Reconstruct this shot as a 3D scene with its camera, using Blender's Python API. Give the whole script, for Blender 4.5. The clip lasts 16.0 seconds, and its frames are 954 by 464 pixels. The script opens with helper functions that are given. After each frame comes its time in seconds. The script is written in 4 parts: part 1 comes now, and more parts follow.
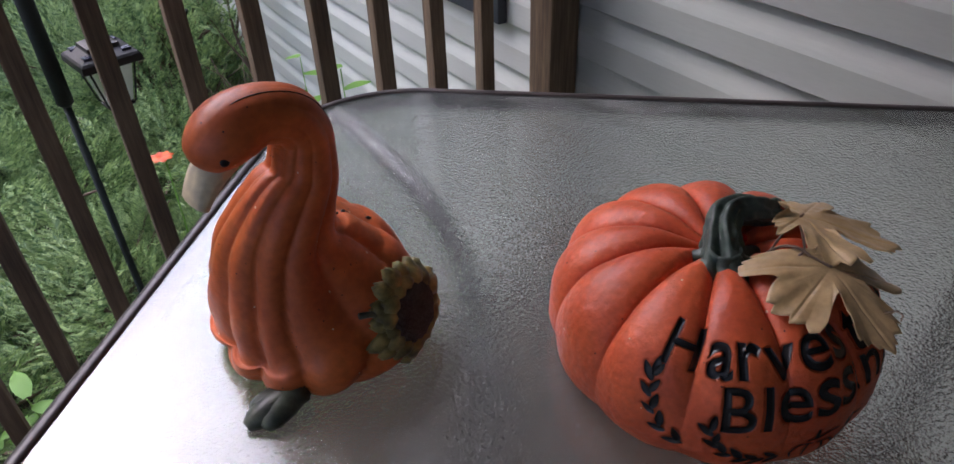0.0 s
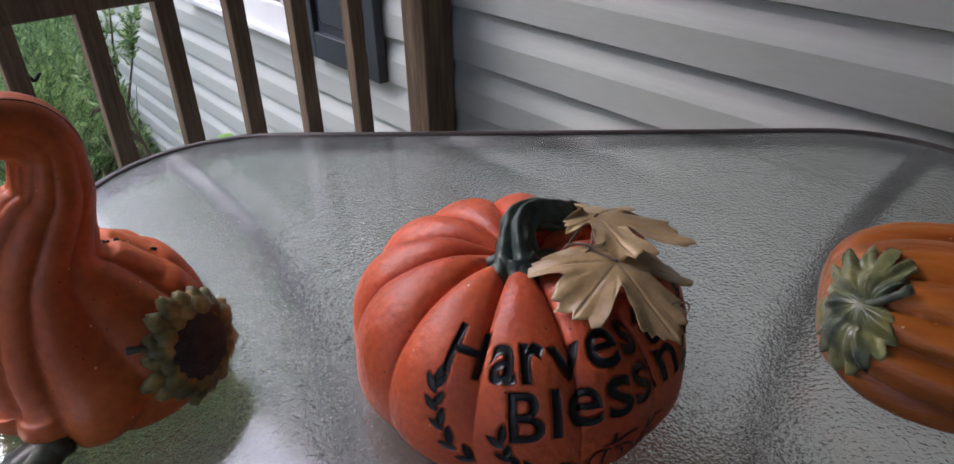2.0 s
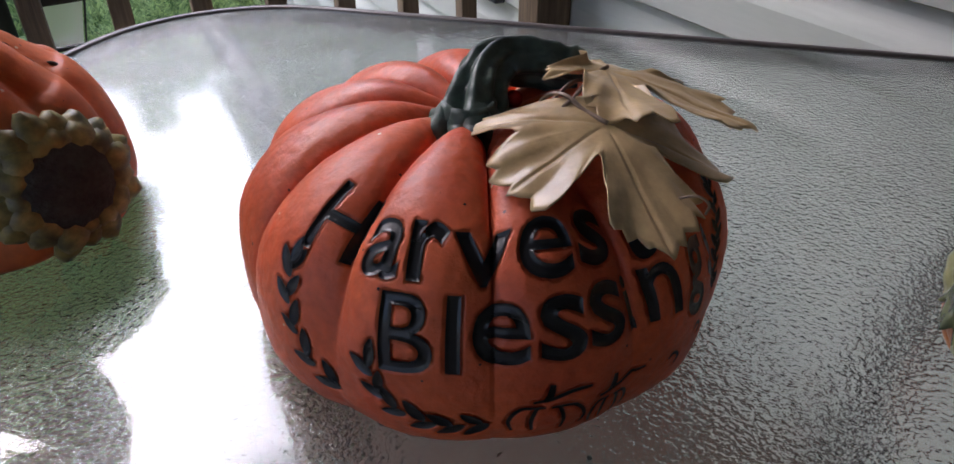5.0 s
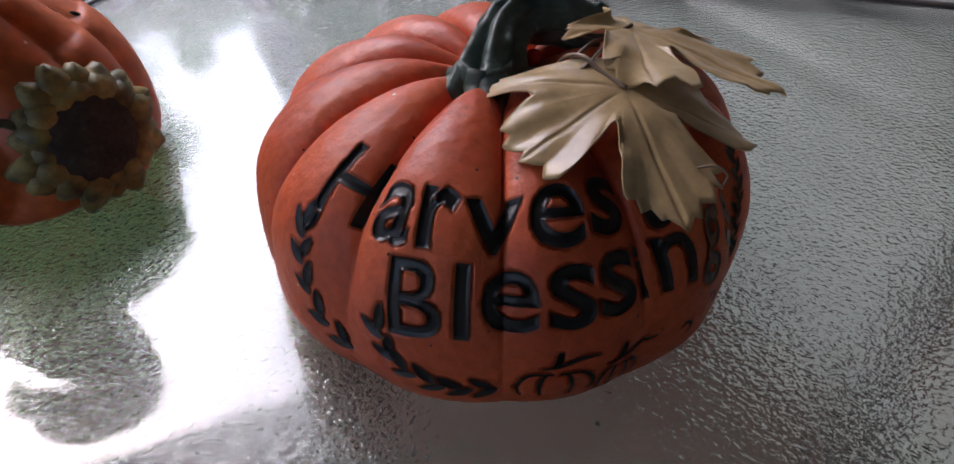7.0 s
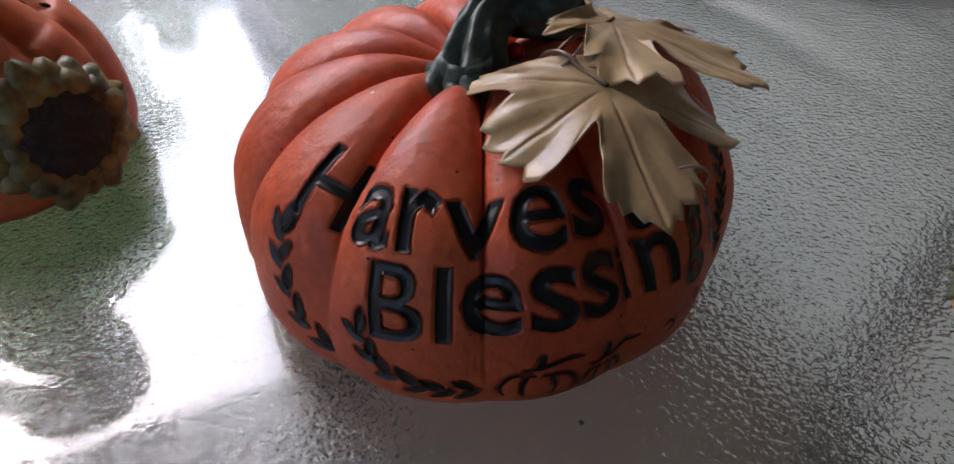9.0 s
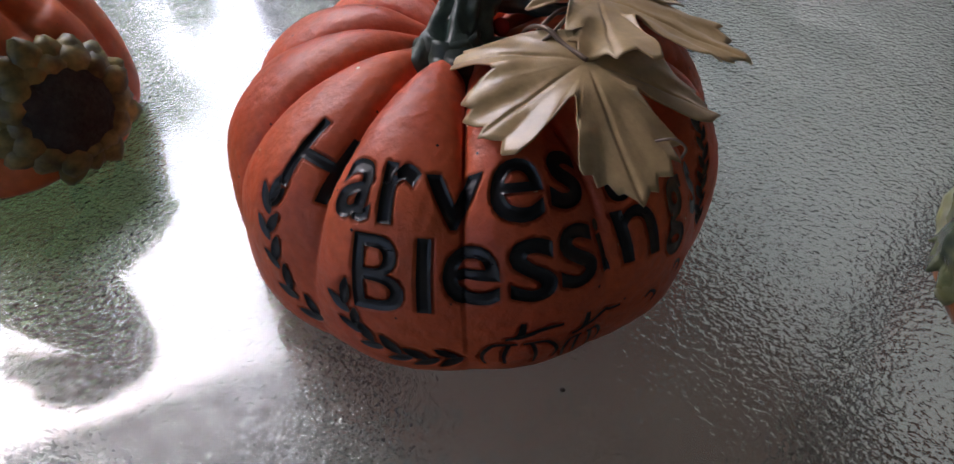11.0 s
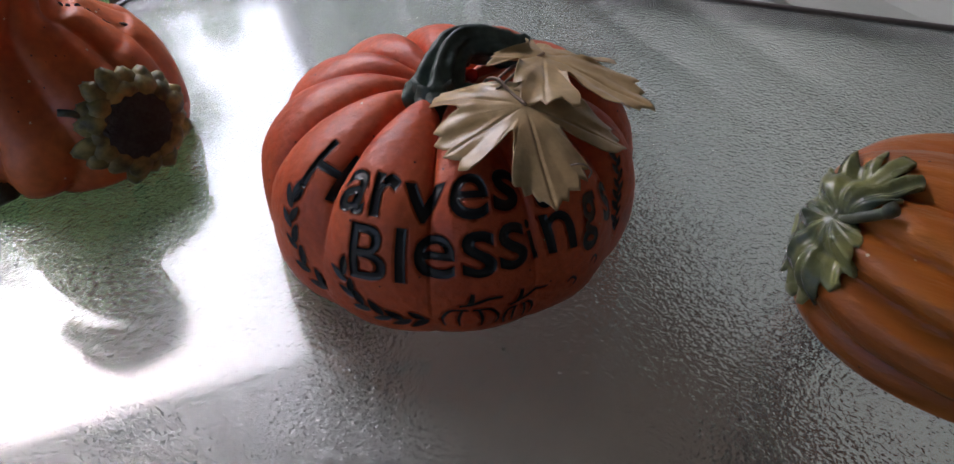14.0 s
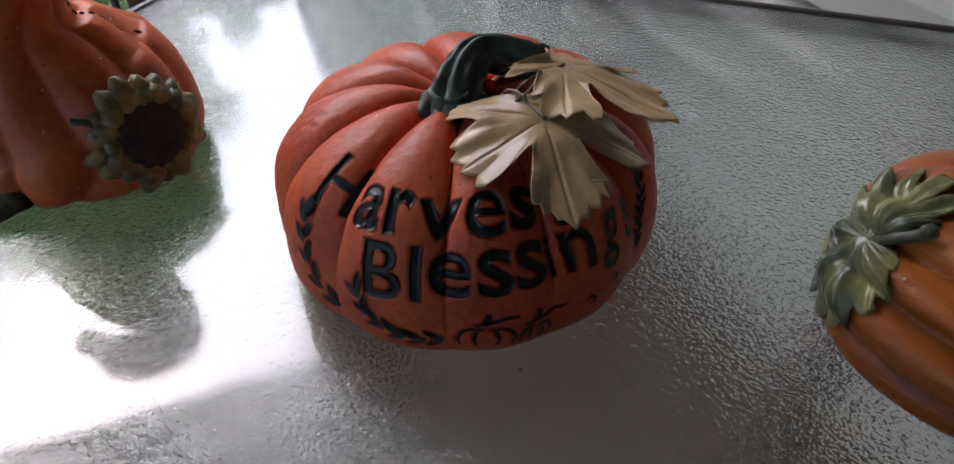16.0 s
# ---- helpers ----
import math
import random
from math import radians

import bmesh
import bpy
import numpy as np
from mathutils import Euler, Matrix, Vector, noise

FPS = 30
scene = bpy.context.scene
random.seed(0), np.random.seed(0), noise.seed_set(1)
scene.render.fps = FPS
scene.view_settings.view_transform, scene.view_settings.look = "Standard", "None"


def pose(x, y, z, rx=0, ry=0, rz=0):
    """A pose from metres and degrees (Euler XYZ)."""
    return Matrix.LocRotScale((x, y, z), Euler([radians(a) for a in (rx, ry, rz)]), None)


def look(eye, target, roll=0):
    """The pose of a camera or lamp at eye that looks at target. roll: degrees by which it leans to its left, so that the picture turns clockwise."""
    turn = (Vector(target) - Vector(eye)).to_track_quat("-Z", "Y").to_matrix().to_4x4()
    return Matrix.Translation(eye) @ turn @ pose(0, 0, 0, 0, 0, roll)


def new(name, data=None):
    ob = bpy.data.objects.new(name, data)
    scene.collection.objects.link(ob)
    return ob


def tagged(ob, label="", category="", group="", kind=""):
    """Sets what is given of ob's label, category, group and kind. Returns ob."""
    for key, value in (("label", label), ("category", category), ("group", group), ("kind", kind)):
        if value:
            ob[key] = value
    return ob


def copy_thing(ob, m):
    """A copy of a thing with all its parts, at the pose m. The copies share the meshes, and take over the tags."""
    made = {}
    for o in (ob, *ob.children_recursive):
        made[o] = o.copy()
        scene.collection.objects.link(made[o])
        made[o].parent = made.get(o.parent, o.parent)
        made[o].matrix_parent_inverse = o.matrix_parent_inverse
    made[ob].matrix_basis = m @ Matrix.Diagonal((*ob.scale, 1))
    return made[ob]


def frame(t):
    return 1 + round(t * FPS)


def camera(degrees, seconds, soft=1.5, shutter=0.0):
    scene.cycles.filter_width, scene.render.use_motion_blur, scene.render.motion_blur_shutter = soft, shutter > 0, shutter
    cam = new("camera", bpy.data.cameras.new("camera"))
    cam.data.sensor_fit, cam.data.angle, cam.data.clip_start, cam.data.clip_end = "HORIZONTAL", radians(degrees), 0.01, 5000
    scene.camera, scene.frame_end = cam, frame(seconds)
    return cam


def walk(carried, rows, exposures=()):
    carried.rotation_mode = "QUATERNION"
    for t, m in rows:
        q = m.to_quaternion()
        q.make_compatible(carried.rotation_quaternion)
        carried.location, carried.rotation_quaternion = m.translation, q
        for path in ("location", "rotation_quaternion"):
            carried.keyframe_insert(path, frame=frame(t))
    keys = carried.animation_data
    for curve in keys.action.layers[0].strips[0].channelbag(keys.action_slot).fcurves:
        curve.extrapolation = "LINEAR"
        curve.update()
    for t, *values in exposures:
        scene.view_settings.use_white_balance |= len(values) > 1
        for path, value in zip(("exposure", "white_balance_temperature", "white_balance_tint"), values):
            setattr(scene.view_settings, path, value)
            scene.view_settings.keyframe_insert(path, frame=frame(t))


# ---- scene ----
cam = camera(67.5, 16.0)
PATH = [
    (0, 0.1161, -0.0247, 1.1827, 53.85, 1.83, -33.95),
    (0.5, 0.0993, -0.0199, 1.1854, 54.08, 2.39, -31.33),
    (1, 0.1064, -0.0362, 1.1892, 54.28, 2.58, -32.48),
    (1.3, 0.1239, -0.0519, 1.1881, 54.09, 2.74, -35.58),
    (1.5, 0.1562, -0.0608, 1.1669, 54.43, 2.18, -38.28),
    (1.7, 0.1774, -0.0819, 1.1555, 54.73, 1.71, -38.77),
    (2, 0.2025, -0.0882, 1.1230, 59.48, 1.41, -40.47),
    (2.3, 0.2217, -0.0981, 1.0844, 61.64, 2.65, -39.66),
    (2.5, 0.2317, -0.0959, 1.0571, 61.23, 2.56, -39.21),
    (2.7, 0.2476, -0.0859, 1.0328, 60.68, 2.05, -38.98),
    (3, 0.2722, -0.0747, 1.0107, 58.47, 1.57, -38.55),
    (3.2, 0.2942, -0.0690, 0.9929, 58.18, 1.90, -36.44),
    (3.5, 0.3072, -0.0610, 0.9863, 57.45, 1.25, -34.04),
    (3.7, 0.3156, -0.0558, 0.9763, 57.62, 1.06, -32.96),
    (5.8, 0.3720, -0.0631, 0.9876, 54.79, 0.43, -24.09),
    (6, 0.3714, -0.0633, 0.9882, 53.99, 0.65, -23.62),
    (6.5, 0.3736, -0.0619, 0.9874, 52.64, 1.44, -24.12),
    (7, 0.3739, -0.0571, 0.9882, 52.28, 0.81, -24.20),
    (7.5, 0.3753, -0.0555, 0.9921, 52.64, 0.90, -24.47),
    (8, 0.3745, -0.0495, 0.9979, 53.42, 1.82, -25.39),
    (8.5, 0.3781, -0.0500, 0.9940, 52.00, 1.11, -25.31),
    (10.8, 0.3882, -0.0476, 0.9985, 48.31, 1.29, -25.11),
    (11, 0.3913, -0.0624, 0.9973, 48.54, 1.56, -24.36),
    (11.5, 0.3898, -0.1027, 0.9968, 50.89, 1.32, -22.43),
    (12, 0.3851, -0.1343, 1.0045, 53.02, 0.70, -20.93),
    (12.5, 0.3785, -0.1503, 1.0333, 53.69, 0.89, -20.90),
    (13, 0.3713, -0.1605, 1.0537, 50.24, 0.37, -20.43),
    (13.5, 0.3732, -0.1646, 1.0624, 49.53, 0.85, -21.10),
    (14, 0.3805, -0.1616, 1.0601, 50.32, 0.52, -22.01),
    (14.5, 0.3788, -0.1602, 1.0572, 50.47, 0.23, -21.37),
    (15, 0.3837, -0.1531, 1.0601, 49.63, 0.80, -21.13),
    (15.5, 0.3824, -0.1504, 1.0564, 50.41, 0.41, -21.07),
    (16, 0.3865, -0.1461, 1.0601, 50.25, 1.11, -20.75),
]
walk(cam, [(t, pose(x, y, z, rx, ry, rz)) for t, x, y, z, rx, ry, rz in PATH],
     exposures=[(0.0, 1.78, 5740, 24), (1.5, 1.86, 5740, 24), (2.0, 2.02, 5740, 22), (2.5, 2.22, 5740, 20), (3.7, 2.58, 5740, 20), (5.8, 2.02, 5740, 20), (8.7, 2.02, 5740, 20), (12.0, 1.92, 5740, 18), (16.0, 1.85, 5740, 18)])

from mathutils.bvhtree import BVHTree
from mathutils.kdtree import KDTree

# ---- world and light: overcast sky, glow of a veiled sun over the garden ----
SUN_AZ, SUN_EL = -25.0, 48.0          # degrees from +y towards +x, and up
world = bpy.data.worlds.new("overcast_sky")
scene.world = world
world.use_nodes = True
wn = world.node_tree.nodes
wl = world.node_tree.links
sky = wn.new("ShaderNodeTexSky")
sky.sky_type = "NISHITA"
sky.sun_disc = False
sky.sun_elevation = radians(SUN_EL)
sky.sun_rotation = radians(SUN_AZ)
sky.air_density, sky.dust_density, sky.ozone_density = 1.0, 4.0, 1.0
sat = wn.new("ShaderNodeHueSaturation")
sat.inputs["Saturation"].default_value = 0.9
wl.new(sky.outputs[0], sat.inputs["Color"])
wl.new(sat.outputs[0], wn["Background"].inputs["Color"])
wn["Background"].inputs["Strength"].default_value = 0.15
sun = new("sun", bpy.data.lights.new("sun", "SUN"))
sun.data.energy, sun.data.angle, sun.data.color = 1.6, radians(110), (1.0, 0.99, 0.97)
sa, se = radians(SUN_AZ), radians(SUN_EL)
sun.matrix_world = look((0, 0, 8), (-math.sin(sa) * math.cos(se) * 5, -math.cos(sa) * math.cos(se) * 5, 8 - math.sin(se) * 5))


# ---- materials ----
def material(name, base, rough=0.6, metal=0.0, vary=0.25, scale=8.0, fine=120.0, bump=0.2, dist=0.002, second=None,
             spec=0.5, stretch=None, rand=0.0, coat=0.0, specks=0.0):
    """Paint, wood, resin and the like: base colour broken up at two scales, with fine relief."""
    m = bpy.data.materials.new(name)
    m.use_nodes = True
    n, l = m.node_tree.nodes, m.node_tree.links
    b = n["Principled BSDF"]
    b.inputs["Roughness"].default_value, b.inputs["Metallic"].default_value = rough, metal
    b.inputs["Specular IOR Level"].default_value = spec
    b.inputs["Coat Weight"].default_value = coat
    b.inputs["Coat Roughness"].default_value = 0.25
    tc = n.new("ShaderNodeTexCoord")
    mp = n.new("ShaderNodeMapping")
    l.new(tc.outputs["Object"], mp.inputs[0])
    if stretch:
        mp.inputs["Scale"].default_value = stretch
    big, small = n.new("ShaderNodeTexNoise"), n.new("ShaderNodeTexNoise")
    for t, s in ((big, scale), (small, fine)):
        l.new(mp.outputs[0], t.inputs["Vector"])
        t.inputs["Scale"].default_value = s
        t.inputs["Detail"].default_value = 6.0
    ramp = n.new("ShaderNodeValToRGB")
    sec = second or tuple(c * (1 - vary) for c in base)
    ramp.color_ramp.elements[0].position, ramp.color_ramp.elements[1].position = 0.35, 0.65
    ramp.color_ramp.elements[0].color = (*sec, 1)
    ramp.color_ramp.elements[1].color = (*base, 1)
    l.new(big.outputs[0], ramp.inputs[0])
    mix = n.new("ShaderNodeMix")
    mix.data_type, mix.blend_type = "RGBA", "MULTIPLY"
    mix.inputs[0].default_value = 0.6
    r2 = n.new("ShaderNodeMapRange")
    r2.inputs[1].default_value, r2.inputs[2].default_value = 0.3, 0.7
    r2.inputs[3].default_value, r2.inputs[4].default_value = 1 - vary, 1.0 + vary * 0.4
    l.new(small.outputs[0], r2.inputs[0])
    l.new(ramp.outputs[0], mix.inputs[6])
    l.new(r2.outputs[0], mix.inputs[7])
    out = mix.outputs[2]
    if specks:
        # scattered cream and dark paint flecks
        for sc, thr, col in ((95.0, 0.10, (0.75, 0.62, 0.42, 1)), (140.0, 0.10, (0.03, 0.015, 0.01, 1))):
            vo = n.new("ShaderNodeTexVoronoi")
            vo.inputs["Scale"].default_value = sc
            l.new(tc.outputs["Object"], vo.inputs["Vector"])
            gate = n.new("ShaderNodeMath")
            gate.operation = "LESS_THAN"
            gate.inputs[1].default_value = thr
            l.new(vo.outputs["Distance"], gate.inputs[0])
            pick = n.new("ShaderNodeSeparateColor")
            l.new(vo.outputs["Color"], pick.inputs[0])
            few = n.new("ShaderNodeMath")
            few.operation = "GREATER_THAN"
            few.inputs[1].default_value = 1.0 - 0.28 * specks
            l.new(pick.outputs[0], few.inputs[0])
            both = n.new("ShaderNodeMath")
            both.operation = "MULTIPLY"
            l.new(gate.outputs[0], both.inputs[0])
            l.new(few.outputs[0], both.inputs[1])
            fm = n.new("ShaderNodeMix")
            fm.data_type = "RGBA"
            fm.inputs[7].default_value = col
            l.new(both.outputs[0], fm.inputs[0])
            l.new(out, fm.inputs[6])
            out = fm.outputs[2]
    if rand:
        oi = n.new("ShaderNodeObjectInfo")
        hs = n.new("ShaderNodeHueSaturation")
        mr = n.new("ShaderNodeMapRange")
        mr.inputs[3].default_value, mr.inputs[4].default_value = 1 - rand, 1 + rand
        l.new(oi.outputs["Random"], mr.inputs[0])
        l.new(mr.outputs[0], hs.inputs["Value"])
        l.new(out, hs.inputs["Color"])
        out = hs.outputs[0]
    l.new(out, b.inputs["Base Color"])
    rr = n.new("ShaderNodeMapRange")
    rr.inputs[3].default_value, rr.inputs[4].default_value = max(0.02, rough - 0.12), min(1, rough + 0.12)
    l.new(big.outputs[0], rr.inputs[0])
    l.new(rr.outputs[0], b.inputs["Roughness"])
    bp = n.new("ShaderNodeBump")
    bp.inputs["Strength"].default_value, bp.inputs["Distance"].default_value = bump, dist
    l.new(small.outputs[0], bp.inputs["Height"])
    l.new(bp.outputs[0], b.inputs["Normal"])
    return m


def island_leaf(name, base, second, rough=0.55, trans=0.25):
    """Foliage whose leaves differ one from another."""
    m = bpy.data.materials.new(name)
    m.use_nodes = True
    n, l = m.node_tree.nodes, m.node_tree.links
    b = n["Principled BSDF"]
    g = n.new("ShaderNodeNewGeometry")
    ramp = n.new("ShaderNodeValToRGB")
    ramp.color_ramp.elements[0].color = (*second, 1)
    ramp.color_ramp.elements[1].color = (*base, 1)
    l.new(g.outputs["Random Per Island"], ramp.inputs[0])
    l.new(ramp.outputs[0], b.inputs["Base Color"])
    b.inputs["Roughness"].default_value = rough
    tr = n.new("ShaderNodeBsdfTranslucent")
    l.new(ramp.outputs[0], tr.inputs[0])
    mx = n.new("ShaderNodeMixShader")
    mx.inputs[0].default_value = trans
    l.new(b.outputs[0], mx.inputs[1])
    l.new(tr.outputs[0], mx.inputs[2])
    l.new(mx.outputs[0], n["Material Output"].inputs[0])
    return m


def glass(name, tint=(0.93, 0.97, 0.95), rough=0.0, bump=0.0, scale=100.0, dust=0.0):
    m = bpy.data.materials.new(name)
    m.use_nodes = True
    n, l = m.node_tree.nodes, m.node_tree.links
    b = n["Principled BSDF"]
    b.inputs["Base Color"].default_value = (*tint, 1)
    b.inputs["Transmission Weight"].default_value = 1.0
    b.inputs["Roughness"].default_value = rough
    b.inputs["IOR"].default_value = 1.45
    tc = n.new("ShaderNodeTexCoord")
    if bump:
        a, c = n.new("ShaderNodeTexNoise"), n.new("ShaderNodeTexNoise")
        for t, s in ((a, scale), (c, scale * 0.62)):
            t.inputs["Scale"].default_value = s
            t.inputs["Detail"].default_value = 0.6
            t.inputs["Distortion"].default_value = 0.3
            l.new(tc.outputs["Object"], t.inputs["Vector"])
        ad = n.new("ShaderNodeMath")
        l.new(a.outputs[0], ad.inputs[0])
        l.new(c.outputs[0], ad.inputs[1])
        bp = n.new("ShaderNodeBump")
        bp.inputs["Strength"].default_value, bp.inputs["Distance"].default_value = 1.0, bump
        l.new(ad.outputs[0], bp.inputs["Height"])
        l.new(bp.outputs[0], b.inputs["Normal"])
    if dust:
        # wiped dust: fine streaks along the wiping direction and soft patches
        dg, dd, d = n.new("ShaderNodeBsdfGlossy"), n.new("ShaderNodeBsdfDiffuse"), n.new("ShaderNodeMixShader")
        dg.inputs["Roughness"].default_value = 0.34
        dg.inputs[0].default_value = (0.50, 0.58, 0.55, 1)
        dd.inputs[0].default_value = (0.56, 0.66, 0.61, 1)
        d.inputs[0].default_value = 0.6
        l.new(dg.outputs[0], d.inputs[1])
        l.new(dd.outputs[0], d.inputs[2])
        mp = n.new("ShaderNodeMapping")
        mp.inputs["Rotation"].default_value = (0, 0, radians(35))
        mp.inputs["Scale"].default_value = (3, 160, 1)
        s1, s2 = n.new("ShaderNodeTexNoise"), n.new("ShaderNodeTexNoise")
        l.new(tc.outputs["Object"], mp.inputs[0])
        l.new(mp.outputs[0], s1.inputs["Vector"])
        l.new(tc.outputs["Object"], s2.inputs["Vector"])
        s1.inputs["Scale"].default_value, s2.inputs["Scale"].default_value = 3.0, 5.0
        s1.inputs["Detail"].default_value = 4.0
        mu = n.new("ShaderNodeMath")
        mu.operation = "MULTIPLY"
        l.new(s1.outputs[0], mu.inputs[0])
        l.new(s2.outputs[0], mu.inputs[1])
        mr = n.new("ShaderNodeMapRange")
        mr.inputs[1].default_value, mr.inputs[2].default_value = 0.18, 0.42
        mr.inputs[3].default_value, mr.inputs[4].default_value = dust * 0.45, dust * 1.3
        l.new(mu.outputs[0], mr.inputs[0])
        mx = n.new("ShaderNodeMixShader")
        l.new(mr.outputs[0], mx.inputs[0])
        l.new(b.outputs[0], mx.inputs[1])
        l.new(d.outputs[0], mx.inputs[2])
        # glints off the pebbled underside
        gl = n.new("ShaderNodeBsdfGlossy")
        gl.inputs["Roughness"].default_value = 0.11
        pb = n.new("ShaderNodeTexNoise")
        pb.inputs["Scale"].default_value, pb.inputs["Detail"].default_value, pb.inputs["Distortion"].default_value = 330.0, 1.5, 0.5
        l.new(tc.outputs["Object"], pb.inputs["Vector"])
        pbump = n.new("ShaderNodeBump")
        pbump.inputs["Strength"].default_value, pbump.inputs["Distance"].default_value = 1.0, 0.0008
        l.new(pb.outputs[0], pbump.inputs["Height"])
        l.new(pbump.outputs[0], gl.inputs["Normal"])
        mg = n.new("ShaderNodeMixShader")
        mg.inputs[0].default_value = 0.055
        l.new(mx.outputs[0], mg.inputs[1])
        l.new(gl.outputs[0], mg.inputs[2])
        l.new(mg.outputs[0], n["Material Output"].inputs[0])
    return m


WOOD = (26.0, 26.0, 1.6)
M_deckwood = material("weathered_brown_wood", (0.215, 0.150, 0.088), 0.75, vary=0.45, scale=3, fine=14, bump=0.5, second=(0.11, 0.076, 0.047), stretch=WOOD, rand=0.15)
M_board = material("deck_board_wood", (0.058, 0.038, 0.024), 0.75, vary=0.4, scale=3, fine=14, bump=0.5, stretch=(1.6, 26, 26), rand=0.2)
M_siding = material("white_vinyl_siding", (0.45, 0.46, 0.43), 0.45, vary=0.06, scale=2.0, fine=60, bump=0.08, stretch=(1, 0.3, 2.5), second=(0.42, 0.45, 0.40))
# greenish mildew, with the shadow line under each lap put into its colour
M_mould_shade = material("siding_mildew_and_lap_shade", (0.20, 0.22, 0.13), 0.8, vary=0.4, scale=5, fine=60, second=(0.42, 0.42, 0.36))
M_trim = material("white_window_trim", (0.78, 0.78, 0.75), 0.4, vary=0.05, scale=4)
M_shutter = material("dark_blue_shutter_vinyl", (0.035, 0.042, 0.055), 0.45, vary=0.3, scale=5, fine=80)
M_soffit = material("pale_soffit_vinyl", (0.35, 0.355, 0.355), 0.5, vary=0.05, scale=2)
M_rim = material("dark_bronze_table_metal", (0.045, 0.036, 0.034), 0.38, metal=0.0, vary=0.25, scale=12, fine=220, bump=0.1)
M_glass_top = glass("table_glass_smooth_face", bump=0.00003, scale=400, dust=0.10)
M_glass_low = glass("table_glass_pebbled_face", rough=0.10, bump=0.0007, scale=440)
M_pumpkin = material("painted_orange_resin", (0.70, 0.125, 0.034), 0.47, vary=0.26, scale=16, fine=190, bump=0.45, second=(0.56, 0.085, 0.028), specks=0.3)
M_goose = material("burnt_orange_resin", (0.70, 0.165, 0.034), 0.45, vary=0.3, scale=16, fine=140, bump=0.22, second=(0.50, 0.100, 0.026), specks=1.0)
M_goose2 = material("amber_orange_resin", (0.60, 0.19, 0.020), 0.4, vary=0.45, scale=14, fine=45, bump=0.9, dist=0.006, stretch=(0.25, 1.3, 1.3), second=(0.30, 0.065, 0.010), coat=0.2, specks=0.5)
M_black = material("black_lettering_paint", (0.012, 0.012, 0.014), 0.32, vary=0.2, scale=40)
M_stem = material("dark_green_stem_paint", (0.105, 0.145, 0.115), 0.42, vary=0.5, scale=40, fine=200, bump=0.5, second=(0.028, 0.042, 0.034))
M_beak = material("cream_beak_paint", (0.78, 0.68, 0.46), 0.5, vary=0.3, scale=40, second=(0.58, 0.47, 0.28))
M_leafmetal = material("tan_painted_metal_leaf", (0.60, 0.43, 0.215), 0.36, vary=0.28, scale=28, fine=160, bump=0.15, second=(0.44, 0.30, 0.14))
M_wire = material("dark_brown_wire", (0.05, 0.028, 0.02), 0.4, metal=0.3)
M_stalk = material("pale_brown_wire", (0.30, 0.21, 0.15), 0.4, metal=0.3)
M_berry = material("red_berry_gloss", (0.6, 0.03, 0.02), 0.25)
M_petal = material("olive_cream_petal_paint", (0.33, 0.265, 0.075), 0.5, vary=0.5, scale=60, second=(0.085, 0.078, 0.026))
M_disc = material("dark_brown_flower_disc", (0.046, 0.050, 0.042), 0.75, vary=0.5, scale=80, fine=300, bump=0.8, dist=0.003)
M_gleaf = material("mottled_green_leaf_glaze", (0.34, 0.33, 0.11), 0.27, vary=0.4, scale=26, fine=150, second=(0.055, 0.085, 0.065), coat=0.4)
M_foot = material("dark_green_foot_paint", (0.17, 0.19, 0.12), 0.45, vary=0.5, scale=40, second=(0.03, 0.04, 0.03))
M_soil = material("dark_mulch_soil", (0.055, 0.038, 0.028), 0.95, vary=0.5, scale=1.5, fine=40, bump=1.0, dist=0.02, second=(0.035, 0.03, 0.022))
M_juniper = island_leaf("juniper_green", (0.44, 0.58, 0.24), (0.065, 0.14, 0.055))
M_tree = island_leaf("tree_leaf_green", (0.17, 0.25, 0.09), (0.08, 0.13, 0.05), trans=0.45)
M_bark = material("grey_brown_bark", (0.13, 0.10, 0.075), 0.9, vary=0.4, scale=4, fine=40, bump=0.8, dist=0.01)
M_seedling = island_leaf("bright_seedling_green", (0.22, 0.42, 0.06), (0.14, 0.30, 0.05), trans=0.4)
M_twig = material("bare_brown_twig", (0.16, 0.11, 0.075), 0.9, vary=0.4)
M_blackmetal = material("black_painted_metal", (0.012, 0.013, 0.014), 0.5, vary=0.3, scale=20)
M_polegreen = material("dark_green_metal_pole", (0.008, 0.022, 0.018), 0.7, vary=0.3, scale=20)
M_lampglass = glass("frosted_lantern_glass", (0.9, 0.92, 0.9), rough=0.35)
M_solar = material("solar_cell", (0.03, 0.035, 0.06), 0.15, vary=0.2, scale=60)
M_windowglass = glass("window_pane", (0.9, 0.96, 0.93))
M_curtain = material("dim_room_behind_window", (0.25, 0.30, 0.26), 0.9, vary=0.3, scale=3)
M_flowerred = island_leaf("orange_blossom", (0.75, 0.16, 0.03), (0.6, 0.08, 0.03))


